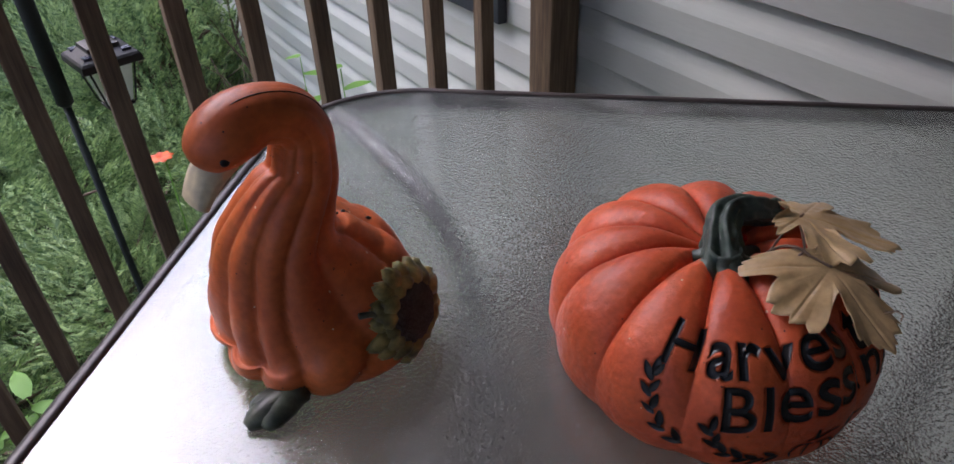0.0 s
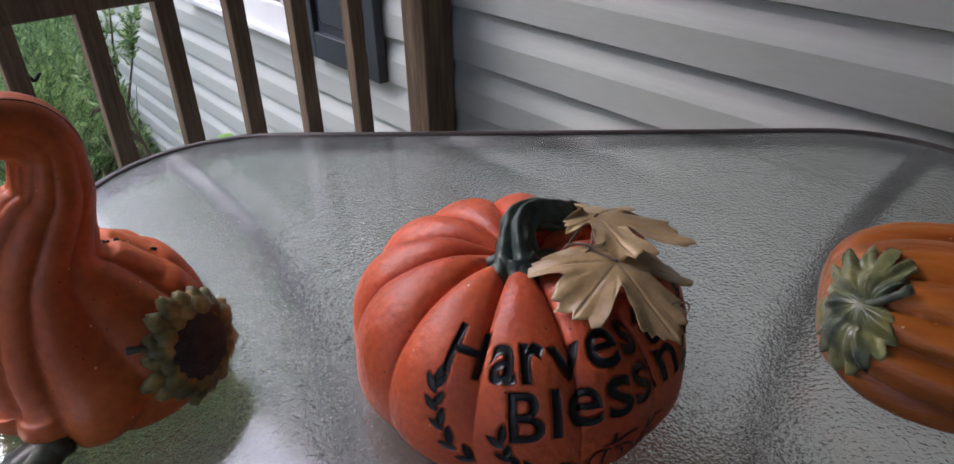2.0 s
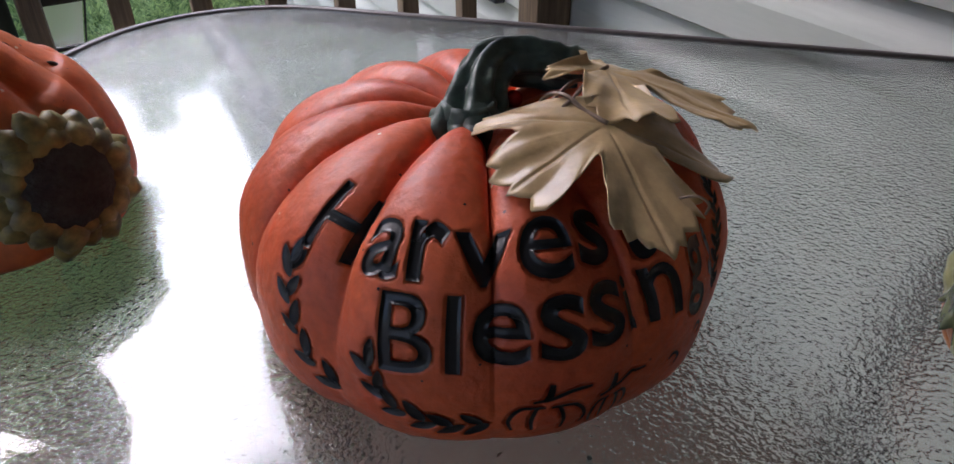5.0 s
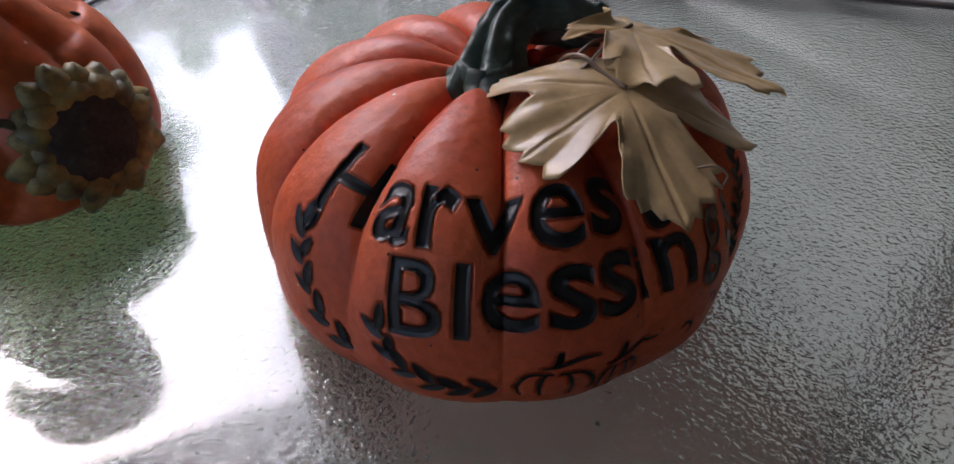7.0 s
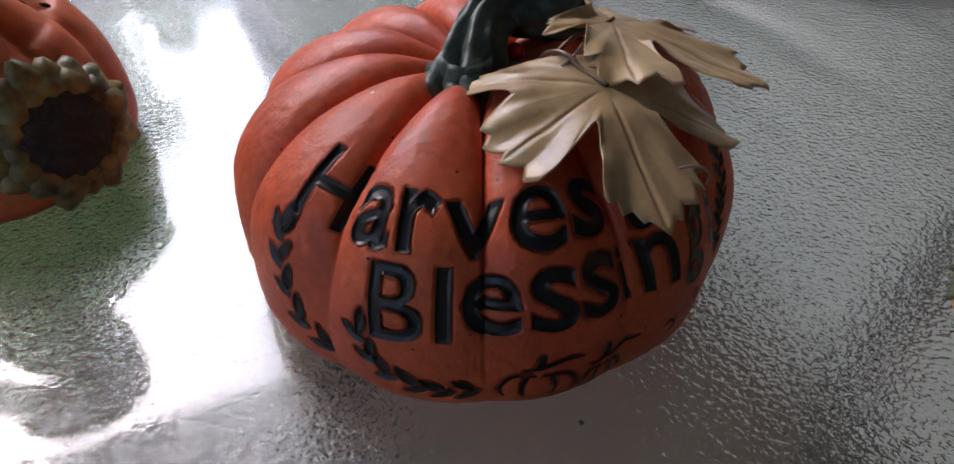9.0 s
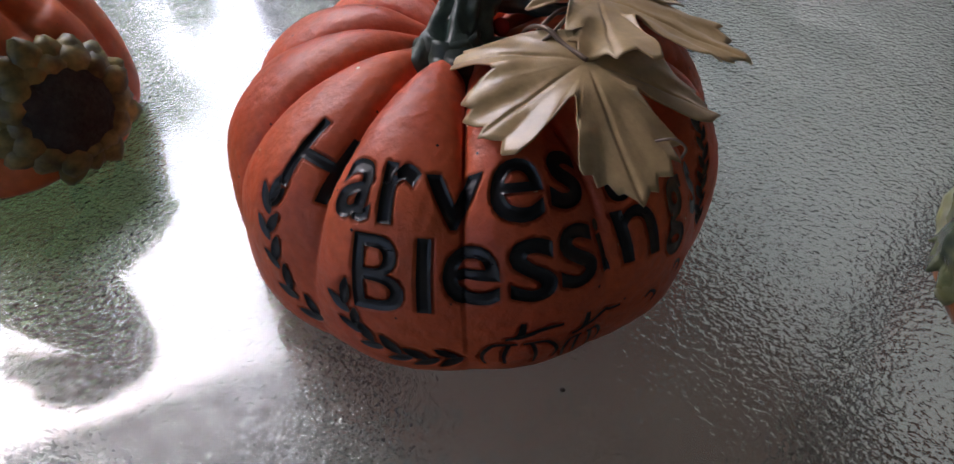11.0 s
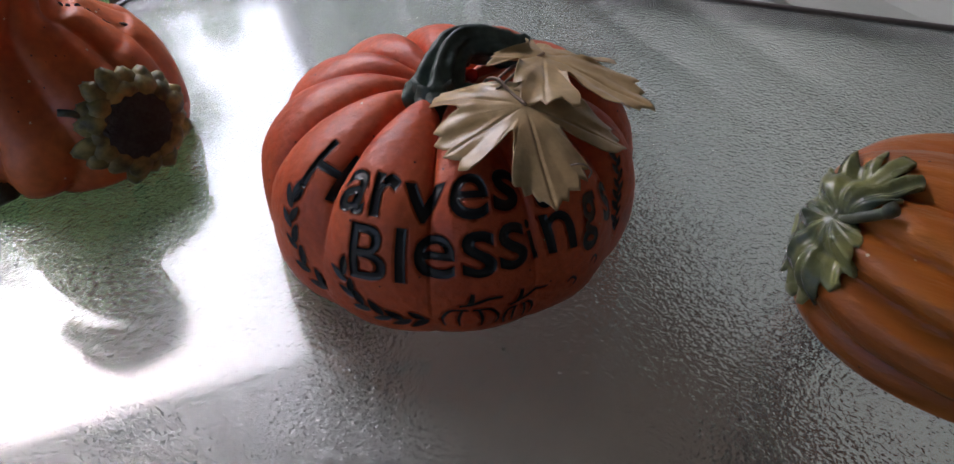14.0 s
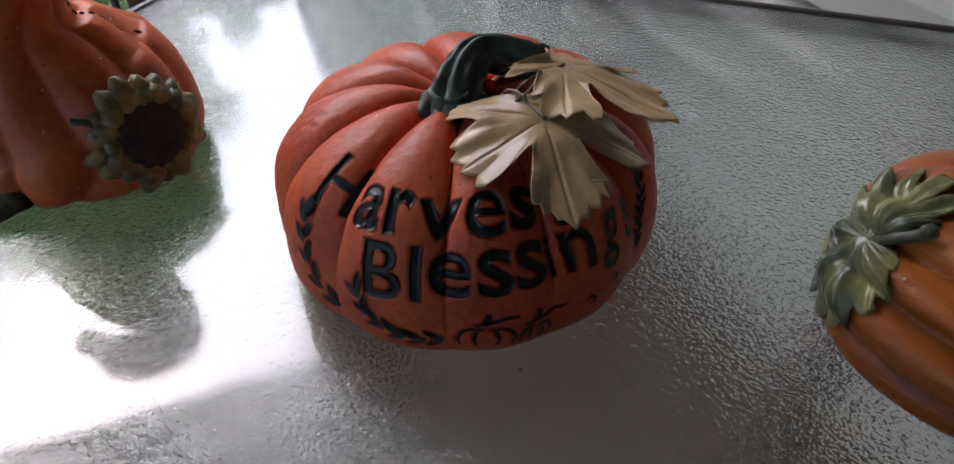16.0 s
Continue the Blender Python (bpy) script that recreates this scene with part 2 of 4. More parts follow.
# ---- building helpers ----
def obj(name, bm, mat, smooth=True):
    me = bpy.data.meshes.new(name)
    bmesh.ops.recalc_face_normals(bm, faces=bm.faces)
    bm.to_mesh(me)
    bm.free()
    for m in (mat if isinstance(mat, (list, tuple)) else [mat]):
        me.materials.append(m)
    if smooth:
        for p in me.polygons:
            p.use_smooth = True
    return new(name, me)


def part(name, bm, mat, parent, label="", smooth=True):
    """One bmesh in the parent's own axes, linked as one mesh under a thing or a part."""
    ob = obj(name, bm, mat, smooth)
    ob.parent = parent
    return tagged(ob, label)


def thing(name, label, category, at=None, group="", kind=""):
    e = new(name)
    e.empty_display_size = 0.05
    if at is not None:
        e.matrix_basis = at
    return tagged(e, label, category, group, kind)


def box(bm, lo, hi, bevel=0.0):
    """A bevelled box between two corners."""
    lo, hi = Vector(lo), Vector(hi)
    r = bmesh.ops.create_cube(bm, size=1.0, matrix=Matrix.Translation((lo + hi) / 2) @ Matrix.Diagonal((*(hi - lo), 1)))
    if bevel:
        es = {e for v in r["verts"] for e in v.link_edges}
        bmesh.ops.bevel(bm, geom=list(es), offset=bevel, segments=2, affect="EDGES", profile=0.5)
    return bm


def spline(pts, n):
    """Catmull-Rom through rows of numbers, n samples a span."""
    P = np.array(pts, float)
    P = np.vstack([2 * P[0] - P[1], P, 2 * P[-1] - P[-2]])
    out = []
    for i in range(1, len(P) - 2):
        for k in range(n):
            t = k / n
            a, b, c, d = P[i - 1:i + 3]
            out.append(0.5 * (2 * b + (c - a) * t + (2 * a - 5 * b + 4 * c - d) * t * t + (3 * b - a - 3 * c + d) * t ** 3))
    out.append(P[-2])
    return np.array(out)


def tube(bm, pts, radii, seg=10, shape=None, caps=True, flat=1.0):
    """A tube along points; shape(a, i) scales the radius round and along it."""
    pts = [Vector(p) for p in pts]
    if not hasattr(radii, "__len__"):
        radii = [radii] * len(pts)
    rings, up = [], None
    for i, p in enumerate(pts):
        t = (pts[min(i + 1, len(pts) - 1)] - pts[max(i - 1, 0)]).normalized()
        if up is None:
            up = t.orthogonal().normalized()
        up = (up - t * up.dot(t)).normalized()
        side = t.cross(up)
        ring = []
        for k in range(seg):
            a = 2 * math.pi * k / seg
            r = radii[i] * (shape(a, i / (len(pts) - 1)) if shape else 1)
            ring.append(bm.verts.new(p + up * math.cos(a) * r + side * math.sin(a) * r * flat))
        rings.append(ring)
    for a, b in zip(rings, rings[1:]):
        for k in range(seg):
            bm.faces.new((a[k], a[(k + 1) % seg], b[(k + 1) % seg], b[k]))
    if caps:
        bm.faces.new(rings[0][::-1])
        bm.faces.new(rings[-1])
    return bm


def grid(bm, rows, wrap=False):
    vs = [[bm.verts.new(p) for p in r] for r in rows]
    for a, b in zip(vs, vs[1:]):
        n = len(a)
        for k in range(n if wrap else n - 1):
            bm.faces.new((a[k], a[(k + 1) % n], b[(k + 1) % n], b[k]))
    return vs


TABLE_Z = 0.72
WALL_X, RAIL_Y, EAVE_Y, CEIL_Z, GROUND_Z = 1.305, 1.412, 1.68, 2.45, -0.95

# ---- the large structure ----
# ground: one sheet to the horizon
bm = bmesh.new()
xs = np.concatenate([-np.geomspace(600, 6, 14), np.linspace(-5, 5, 50), np.geomspace(6, 600, 14)])
grid(bm, [[(x, y + 3, GROUND_Z + (0.05 * noise.noise((x * 0.9, y * 0.9, 0)) if abs(x) < 7 and abs(y) < 7 else 0)) for x in xs] for y in xs])
tagged(obj("ground", bm, M_soil), "dark mulch and soil garden bed under the shrubs", "ground", kind="structure")

# deck floor of boards
floor = thing("floor", "brown wooden deck of parallel boards under the glass table", "floor", kind="structure")
bm = bmesh.new()
box(bm, (-2.2, -2.4, -0.26), (1.2, 1.155, -0.04))
part("joist_frame", bm, M_deckwood, floor, smooth=False)

# house wall with lapped siding courses along y, on the plane x = WALL_X
wall = thing("wall_east", "white dutch-lap vinyl siding with mildew and painted shadow lines along the laps", "wall", kind="structure")
bm = bmesh.new()
box(bm, (WALL_X + 0.016, -2.6, -1.0), (WALL_X + 0.18, 4.98, 2.95))
part("sheathing", bm, M_siding, wall, smooth=False)
bm = bmesh.new()
box(bm, (WALL_X - 0.005, 4.96, -1.0), (WALL_X + 0.2, 5.06, 2.9), 0.004)
part("corner_trim", bm, M_trim, wall, smooth=False)
LAP, LAP0 = 0.134, 0.718


def siding_course(length, mat):
    """One course: flat face, butt edge below, cove above."""
    bm = bmesh.new()
    prof = [(0.016, 0.0), (-0.001, 0.0), (-0.003, 0.002), (-0.003, 0.068), (0.0005, 0.080), (0.0060, 0.096), (0.0112, 0.114), (0.0135, LAP - 0.004), (0.0135, LAP + 0.004), (0.016, LAP + 0.004)]
    n = max(2, int(length / 0.12))
    grid(bm, [[(px, length * k / n, pz) for px, pz in prof] for k in range(n + 1)])
    # butt underside and cove top take the mildew and painted shadow strip
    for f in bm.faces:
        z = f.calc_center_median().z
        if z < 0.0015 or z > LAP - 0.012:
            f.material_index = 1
    bmesh.ops.holes_fill(bm, edges=bm.edges)
    me = bpy.data.meshes.new("siding_course")
    bmesh.ops.recalc_face_normals(bm, faces=bm.faces)
    bm.to_mesh(me)
    bm.free()
    me.materials.append(mat)
    me.materials.append(M_mould_shade)
    return me


# unseen wall added behind the camera, closing the porch
bm = bmesh.new()
box(bm, (-2.2, -2.6, -0.06), (WALL_X, -2.42, 2.45))
tagged(obj("unseen_wall_south", bm, M_siding, False), "plain white wall added out of view to close the porch", "wall", kind="structure")

# unseen west wall, added and cut short to limit light from that side
bm = bmesh.new()
box(bm, (-2.38, -2.6, -0.26), (-2.205, -1.75, CEIL_Z - 0.002))
tagged(obj("unseen_wall_west", bm, M_siding, False), "plain white wall added out of view to close the porch", "wall", kind="structure")

# porch ceiling with soffit grooves
bm = bmesh.new()
box(bm, (-2.3, -2.6, CEIL_Z + 0.02), (WALL_X + 0.1, EAVE_Y, CEIL_Z + 0.14))
for k in range(34):
    x = -2.3 + 0.105 * k
    box(bm, (x + 0.003, -2.6, CEIL_Z), (min(x + 0.102, WALL_X), EAVE_Y, CEIL_Z + 0.018), 0.002)
tagged(obj("ceiling", bm, M_soffit, False), "pale grooved soffit ceiling of the porch", "ceiling", kind="structure")
# fascia and gutter at the eave
bm = bmesh.new()
box(bm, (-2.3, EAVE_Y + 0.002, CEIL_Z - 0.02), (0.93, EAVE_Y + 0.03, CEIL_Z + 0.16), 0.003)
tagged(obj("trim_eave", bm, M_trim, False), "white fascia board along the porch eave", "trim", kind="structure")
# overhang of the house roof past the porch
bm = bmesh.new()
box(bm, (0.94, EAVE_Y + 0.034, CEIL_Z), (WALL_X + 0.2, 5.3, CEIL_Z + 0.1), 0.003)
box(bm, (0.92, EAVE_Y + 0.034, CEIL_Z - 0.01), (0.938, 5.3, CEIL_Z + 0.16), 0.003)
tagged(obj("roof_overhang", bm, M_trim, False), "white soffit and fascia of the house roof", "roof", kind="structure")

# window and shutter on the wall past the rail
win = thing("window_1", "white-framed house window with pale drawn blind", "window", kind="structure")
WY0, WY1, WZ0, WZ1 = 2.20, 3.05, 0.58, 1.75
bm = bmesh.new()
box(bm, (WALL_X - 0.03, WY0 - 0.09, WZ0 - 0.09), (WALL_X - 0.003, WY1 + 0.09, WZ0), 0.004)
box(bm, (WALL_X - 0.03, WY0 - 0.09, WZ1), (WALL_X - 0.003, WY1 + 0.09, WZ1 + 0.09), 0.004)
box(bm, (WALL_X - 0.03, WY0 - 0.09, WZ0 + 0.001), (WALL_X - 0.003, WY0, WZ1 - 0.001), 0.004)
box(bm, (WALL_X - 0.03, WY1, WZ0 + 0.001), (WALL_X - 0.003, WY1 + 0.09, WZ1 - 0.001), 0.004)
box(bm, (WALL_X - 0.022, WY0 + 0.001, (WZ0 + WZ1) / 2 - 0.02), (WALL_X - 0.004, WY1 - 0.001, (WZ0 + WZ1) / 2 + 0.02), 0.003)
part("window_frame", bm, M_trim, win, smooth=False)
bm = bmesh.new()
box(bm, (WALL_X - 0.048, WY0 - 0.12, WZ0 - 0.118), (WALL_X - 0.0035, WY1 + 0.12, WZ0 - 0.092), 0.005)
part("window_sill", bm, M_trim, win, smooth=False)
for z0, z1 in ((WZ0, (WZ0 + WZ1) / 2 - 0.02), ((WZ0 + WZ1) / 2 + 0.02, WZ1)):
    bm = bmesh.new()
    box(bm, (WALL_X - 0.014, WY0 + 0.002, z0 + 0.002), (WALL_X - 0.010, WY1 - 0.002, z1 - 0.002))
    part("pane", bm, M_windowglass, win, smooth=False)
bm = bmesh.new()
box(bm, (WALL_X - 0.0075, WY0 + 0.004, WZ0 + 0.004), (WALL_X - 0.0045, WY1 - 0.004, WZ1 - 0.004))
part("blind", bm, M_curtain, win, smooth=False)

shutter = thing("shutter", "dark blue vinyl shutter beside the house window", "shutter")
bm = bmesh.new()
SY0, SY1, SZ0, SZ1 = 1.622, 2.04, 0.449, 1.82
for lo, hi in (((SY0, SZ0), (SY0 + 0.055, SZ1)), ((SY1 - 0.055, SZ0), (SY1, SZ1)), ((SY0 + 0.056, SZ0), (SY1 - 0.056, SZ0 + 0.085)),
               ((SY0 + 0.056, SZ1 - 0.085), (SY1 - 0.056, SZ1)), ((SY0 + 0.056, 0.98), (SY1 - 0.056, 1.06))):
    box(bm, (WALL_X - 0.034, lo[0], lo[1]), (WALL_X - 0.003, hi[0], hi[1]), 0.004)
part("shutter_frame", bm, M_shutter, shutter, smooth=False)
for z0, z1 in ((SZ0 + 0.086, 0.979), (1.061, SZ1 - 0.086)):
    bm = bmesh.new()
    box(bm, (WALL_X - 0.016, SY0 + 0.057, z0), (WALL_X - 0.0035, SY1 - 0.057, z1))
    box(bm, (WALL_X - 0.026, SY0 + 0.085, z0 + 0.03), (WALL_X - 0.0165, SY1 - 0.085, z1 - 0.03), 0.008)
    part("panel", bm, M_shutter, shutter, smooth=False)

# rail: post, top and bottom rails, balusters
POST_X, POST_Y = 1.211, 1.309
railing = thing("railing", "weathered brown wooden deck railing with square balusters", "railing", kind="structure")
bm = bmesh.new()
box(bm, (POST_X, POST_Y, -0.25), (POST_X + 0.089, POST_Y + 0.089, 1.06), 0.004)
part("post", bm, M_deckwood, railing, smooth=False)
bm = bmesh.new()
box(bm, (POST_X - 3.3, POST_Y, -0.25), (POST_X - 3.211, POST_Y + 0.089, 1.06), 0.004)
part("post", bm, M_deckwood, railing, smooth=False)
bm = bmesh.new()
box(bm, (-2.08, RAIL_Y - 0.040, 0.826), (POST_X + 0.085, RAIL_Y - 0.001, 0.915), 0.004)
part("top_rail", bm, M_deckwood, railing, smooth=False)
bm = bmesh.new()
box(bm, (-2.08, RAIL_Y - 0.070, 0.916), (POST_X - 0.002, RAIL_Y + 0.070, 0.954), 0.004)
part("rail_cap", bm, M_deckwood, railing, smooth=False)
bm = bmesh.new()
box(bm, (0, 0, -0.22), (0.038, 0.038, 0.912), 0.003)
first = obj("baluster", bm, M_deckwood, False)
first.parent = railing
for k in range(22):
    b = first if k == 0 else new("baluster", first.data)
    b.parent = railing
    b.location = (1.073 - 0.143 * k, RAIL_Y, 0)

# ---- the table ----
TA = radians(-42.55)
TU = Vector((math.cos(TA), math.sin(TA), 0))
TN = Vector((-math.sin(TA), math.cos(TA), 0))
T_L, T_R, T_FAR, T_NEAR, T_RAD = -0.331, 0.845, 1.045, 0.055, 0.20
T_MID = TU * (T_L + T_R) / 2 + TN * (T_FAR + T_NEAR) / 2
table = thing("patio_table", "patio table with pebbled glass top in a dark bronze metal frame", "table",
              Matrix.Translation(T_MID) @ Matrix.Rotation(TA, 4, "Z"))
HW, HD = (T_R - T_L) / 2, (T_FAR - T_NEAR) / 2


def rounded(hw, hd, r, n=14):
    out = []
    for cx, cy, a0 in ((hw - r, hd - r, 0), (-hw + r, hd - r, 90), (-hw + r, -hd + r, 180), (hw - r, -hd + r, 270)):
        out += [(cx + r * math.cos(radians(a0 + 90 * k / n)), cy + r * math.sin(radians(a0 + 90 * k / n))) for k in range(n + 1)]
    return out


# frame: rounded bar with a lip round the glass
bm = bmesh.new()
prof = [(0.0, -0.030), (0.0, -0.004), (0.002, 0.001), (0.006, 0.003), (0.012, 0.003), (0.015, 0.001), (0.015, -0.0015), (0.020, -0.010), (0.020, -0.030)]
rings = [[(x, y, TABLE_Z + dz) for x, y in rounded(HW - ins, HD - ins, T_RAD - ins)] for ins, dz in prof]
grid(bm, rings + [rings[0]], wrap=True)
bmesh.ops.remove_doubles(bm, verts=bm.verts, dist=1e-5)
part("table_frame", bm, M_rim, table, "dark bronze metal rim")
# glass slab: smooth above, pebbled below
bm = bmesh.new()
loop = rounded(HW - 0.0155, HD - 0.0155, T_RAD - 0.0155)
top = [bm.verts.new((x, y, TABLE_Z)) for x, y in loop]
low = [bm.verts.new((x, y, TABLE_Z - 0.005)) for x, y in loop]
bm.faces.new(top)
f = bm.faces.new(low[::-1])
f.material_index = 1
for k in range(len(loop)):
    bm.faces.new((low[k], low[(k + 1) % len(loop)], top[(k + 1) % len(loop)], top[k]))
pane = part("glass_top", bm, [M_glass_top, M_glass_low], table, "clear glass, smooth above and pebbled beneath", smooth=False)
pane.visible_shadow = False
# legs: from each corner inwards under the glass, then down
for sx in (-1, 1):
    for sy in (-1, 1):
        bm = bmesh.new()
        path = [(0.035, -0.020), (0.12, -0.024), (0.21, -0.045), (0.27, -0.10), (0.295, -0.20), (0.30, -0.40), (0.285, -0.60), (0.265, -0.705)]
        pts = [(sx * (HW - 0.02 - s), sy * (HD - 0.02 - s), TABLE_Z + dz) for s, dz in spline(path, 5)]
        tube(bm, pts, 0.016, 12)
        leg = part("leg", bm, M_rim, table)
        bm = bmesh.new()
        p = pts[-1]
        tube(bm, [(p[0], p[1], 0.0), (p[0], p[1], 0.012), (p[0], p[1], 0.028)], [0.019, 0.021, 0.019], 12)
        part("foot_cap", bm, M_blackmetal, leg)
bm = bmesh.new()
for sx in (-1, 1):
    tube(bm, [(sx * (HW - 0.30), -(HD - 0.30), 0.30), (sx * (HW - 0.30), HD - 0.30, 0.30)], 0.010, 8)
tube(bm, [(-(HW - 0.30), 0, 0.30), (HW - 0.30, 0, 0.30)], 0.010, 8)
part("stretcher", bm, M_rim, table)

# ---- the pumpkin ----
P_C = Vector((0.5242, 0.2519, 0.7558))
P_R, P_HU, P_HD, P_AU, P_AD = 0.138, 0.0867, 0.0648, 0.74, 0.783
P_FLOOR = TABLE_Z + 0.0006 - P_C.z
GROOVES = [-58.0, -29.0, 0.0, 30.0, 60.0, 90.0, 120.5, 149.5, 183.0, 215.0, 244.5, 272.0, 302.0]


def girth(th):
    """Slightly oval plan."""
    a = th - 1.03
    return 1 / math.sqrt((math.cos(a) / 1.0267) ** 2 + (math.sin(a) / 0.9733) ** 2)


def lobe_at(th):
    """How far into its lobe an angle lies: 0 in a groove, 1 on the crest; and which lobe."""
    d = (math.degrees(th) + 58.0) % 360 - 58.0
    k = bisect(GROOVES, d) - 1
    k = min(max(k, 0), len(GROOVES) - 2)
    f = (d - GROOVES[k]) / (GROOVES[k + 1] - GROOVES[k])
    return abs(math.sin(math.pi * min(1.0, max(0.0, f)))), k


def bisect(row, x):
    return sum(1 for v in row if v <= x)


def pumpkin(th, ph, off=0.0):
    """A place on the lobed skin, off metres outside it."""
    up = ph > 0
    a, h = (P_AU, P_HU) if up else (P_AD, P_HD)
    c, s = max(math.cos(ph), 0.0) ** a, math.copysign(abs(math.sin(ph)) ** a, ph)
    g, k = lobe_at(th)
    r, z = P_R * girth(th) * c, h * s
    steep = (c ** (2 / a - 1)) / P_R, math.copysign(abs(s) ** (2 / a - 1), s) / h
    m = math.hypot(*steep)
    nr, nz = steep[0] / m, steep[1] / m
    # creases: faint low on the front, deep over the shoulder
    rise = smooth((z + 0.01) / 0.075)
    deep = (0.0038 + 0.0085 * rise) * (1 + 0.12 * math.sin(2.7 * k)) * min(1.0, r / 0.035)
    front = math.exp(-(((math.degrees(th) % 360) - 252) / 42) ** 2)
    deep *= 1 - 0.40 * front * (1 - smooth((z - 0.055) / 0.03))
    crease = -deep * (1 - g ** (1.0 - 0.55 * rise))
    lump = 0.0012 * noise.noise((math.cos(th) * r * 30, math.sin(th) * r * 30, z * 30)) + 0.0003 * noise.noise((math.cos(th) * r * 170, math.sin(th) * r * 170, z * 170))
    q = crease + lump + off
    r, z = r + nr * q, z + nz * q - 0.0165 * math.exp(-(r / 0.036) ** 2) * up
    return Vector((r * math.cos(th), r * math.sin(th), max(z, P_FLOOR + off)))


def smooth(t):
    t = min(1.0, max(0.0, t))
    return t * t * (3 - 2 * t)


harvest = thing("decorative_pumpkin", "orange painted resin pumpkin with black harvest lettering on the glass table", "pumpkin",
                Matrix.Translation(P_C))
# arc length up a meridian from the waist, to lay lettering on the skin
ARC_PH = np.radians(np.linspace(-60, 89.5, 1200))
_a = np.where(ARC_PH > 0, P_AU, P_AD)
ARC_R = P_R * np.cos(ARC_PH) ** _a
_z = np.where(ARC_PH > 0, P_HU, P_HD) * np.sign(ARC_PH) * np.abs(np.sin(ARC_PH)) ** _a
ARC_S = np.concatenate([[0], np.cumsum(np.hypot(np.diff(ARC_R), np.diff(_z)))])
ARC_S -= np.interp(0, ARC_PH, ARC_S)
CARVED = []


def on_skin(th0, s0, u, v, off):
    """u metres round and v metres up the skin from a place (degrees round, metres up)."""
    return pumpkin(radians(th0) + u / float(np.interp(s0, ARC_S, ARC_R)), float(np.interp(s0 + v, ARC_S, ARC_PH)), off)


def carve(name, bm, th0, s0, parent, depth=0.0012, fine=0.0014, lift=0.00025):
    """Lay a flat painted mark into the skin as a shallow rounded groove."""
    bmesh.ops.triangulate(bm, faces=bm.faces)
    for _ in range(5):
        long = [e for e in bm.edges if e.calc_length() > fine]
        if not long:
            break
        bmesh.ops.subdivide_edges(bm, edges=long, cuts=1)
        bmesh.ops.triangulate(bm, faces=bm.faces)
    r0 = float(np.interp(s0, ARC_S, ARC_R))
    x, y = [v.co.x for v in bm.verts], [v.co.y for v in bm.verts]
    CARVED.append((BVHTree.FromBMesh(bm), radians(th0), s0, r0, min(x), max(x), min(y), max(y), depth))
    rim = [v.co.copy() for e in bm.edges if len(e.link_faces) < 2 for v in e.verts]
    tree = KDTree(len(rim))
    for i, p in enumerate(rim):
        tree.insert(p, i)
    tree.balance()
    for v in bm.verts:
        v.co = on_skin(th0, s0, v.co.x, v.co.y, lift - depth * min(1.0, tree.find(v.co)[2] / 0.0014))
    part(name, bm, M_black, parent)


def letter(ch, th0, s0, width, height, lean=0.0, slope=0.0, parent=None):
    """One painted letter of the built-in font."""
    cu = bpy.data.curves.new("letter", "FONT")
    cu.body, cu.size, cu.offset, cu.resolution_u = ch, 1.0, 0.011 if width > 0.0165 else 0.024, 5
    ob = new("letter_form", cu)
    me = bpy.data.meshes.new_from_object(ob.evaluated_get(bpy.context.evaluated_depsgraph_get()))
    bpy.data.objects.remove(ob)
    bm = bmesh.new()
    bm.from_mesh(me)
    bpy.data.meshes.remove(me)
    bmesh.ops.remove_doubles(bm, verts=bm.verts, dist=1e-4)
    x = [v.co.x for v in bm.verts]
    y = [v.co.y for v in bm.verts]
    x0, x1, y0, y1 = min(x), max(x), min(y), max(y)
    for v in bm.verts:
        a, b = ((v.co.x - x0) / (x1 - x0) - 0.5) * width, ((v.co.y - y0) / (y1 - y0) - 0.5) * height
        # the painter's uneven hand
        w = 0.0005
        v.co = (a + lean * b + w * noise.noise((a * 120, b * 120, th0)), b + slope * a + w * noise.noise((a * 120, b * 120, th0 + 9)), 0)
    thin = width < 0.0165
    carve("letter", bm, th0, s0, parent, 0.0006 if thin else 0.0012, lift=0.0006 if thin else 0.00025)


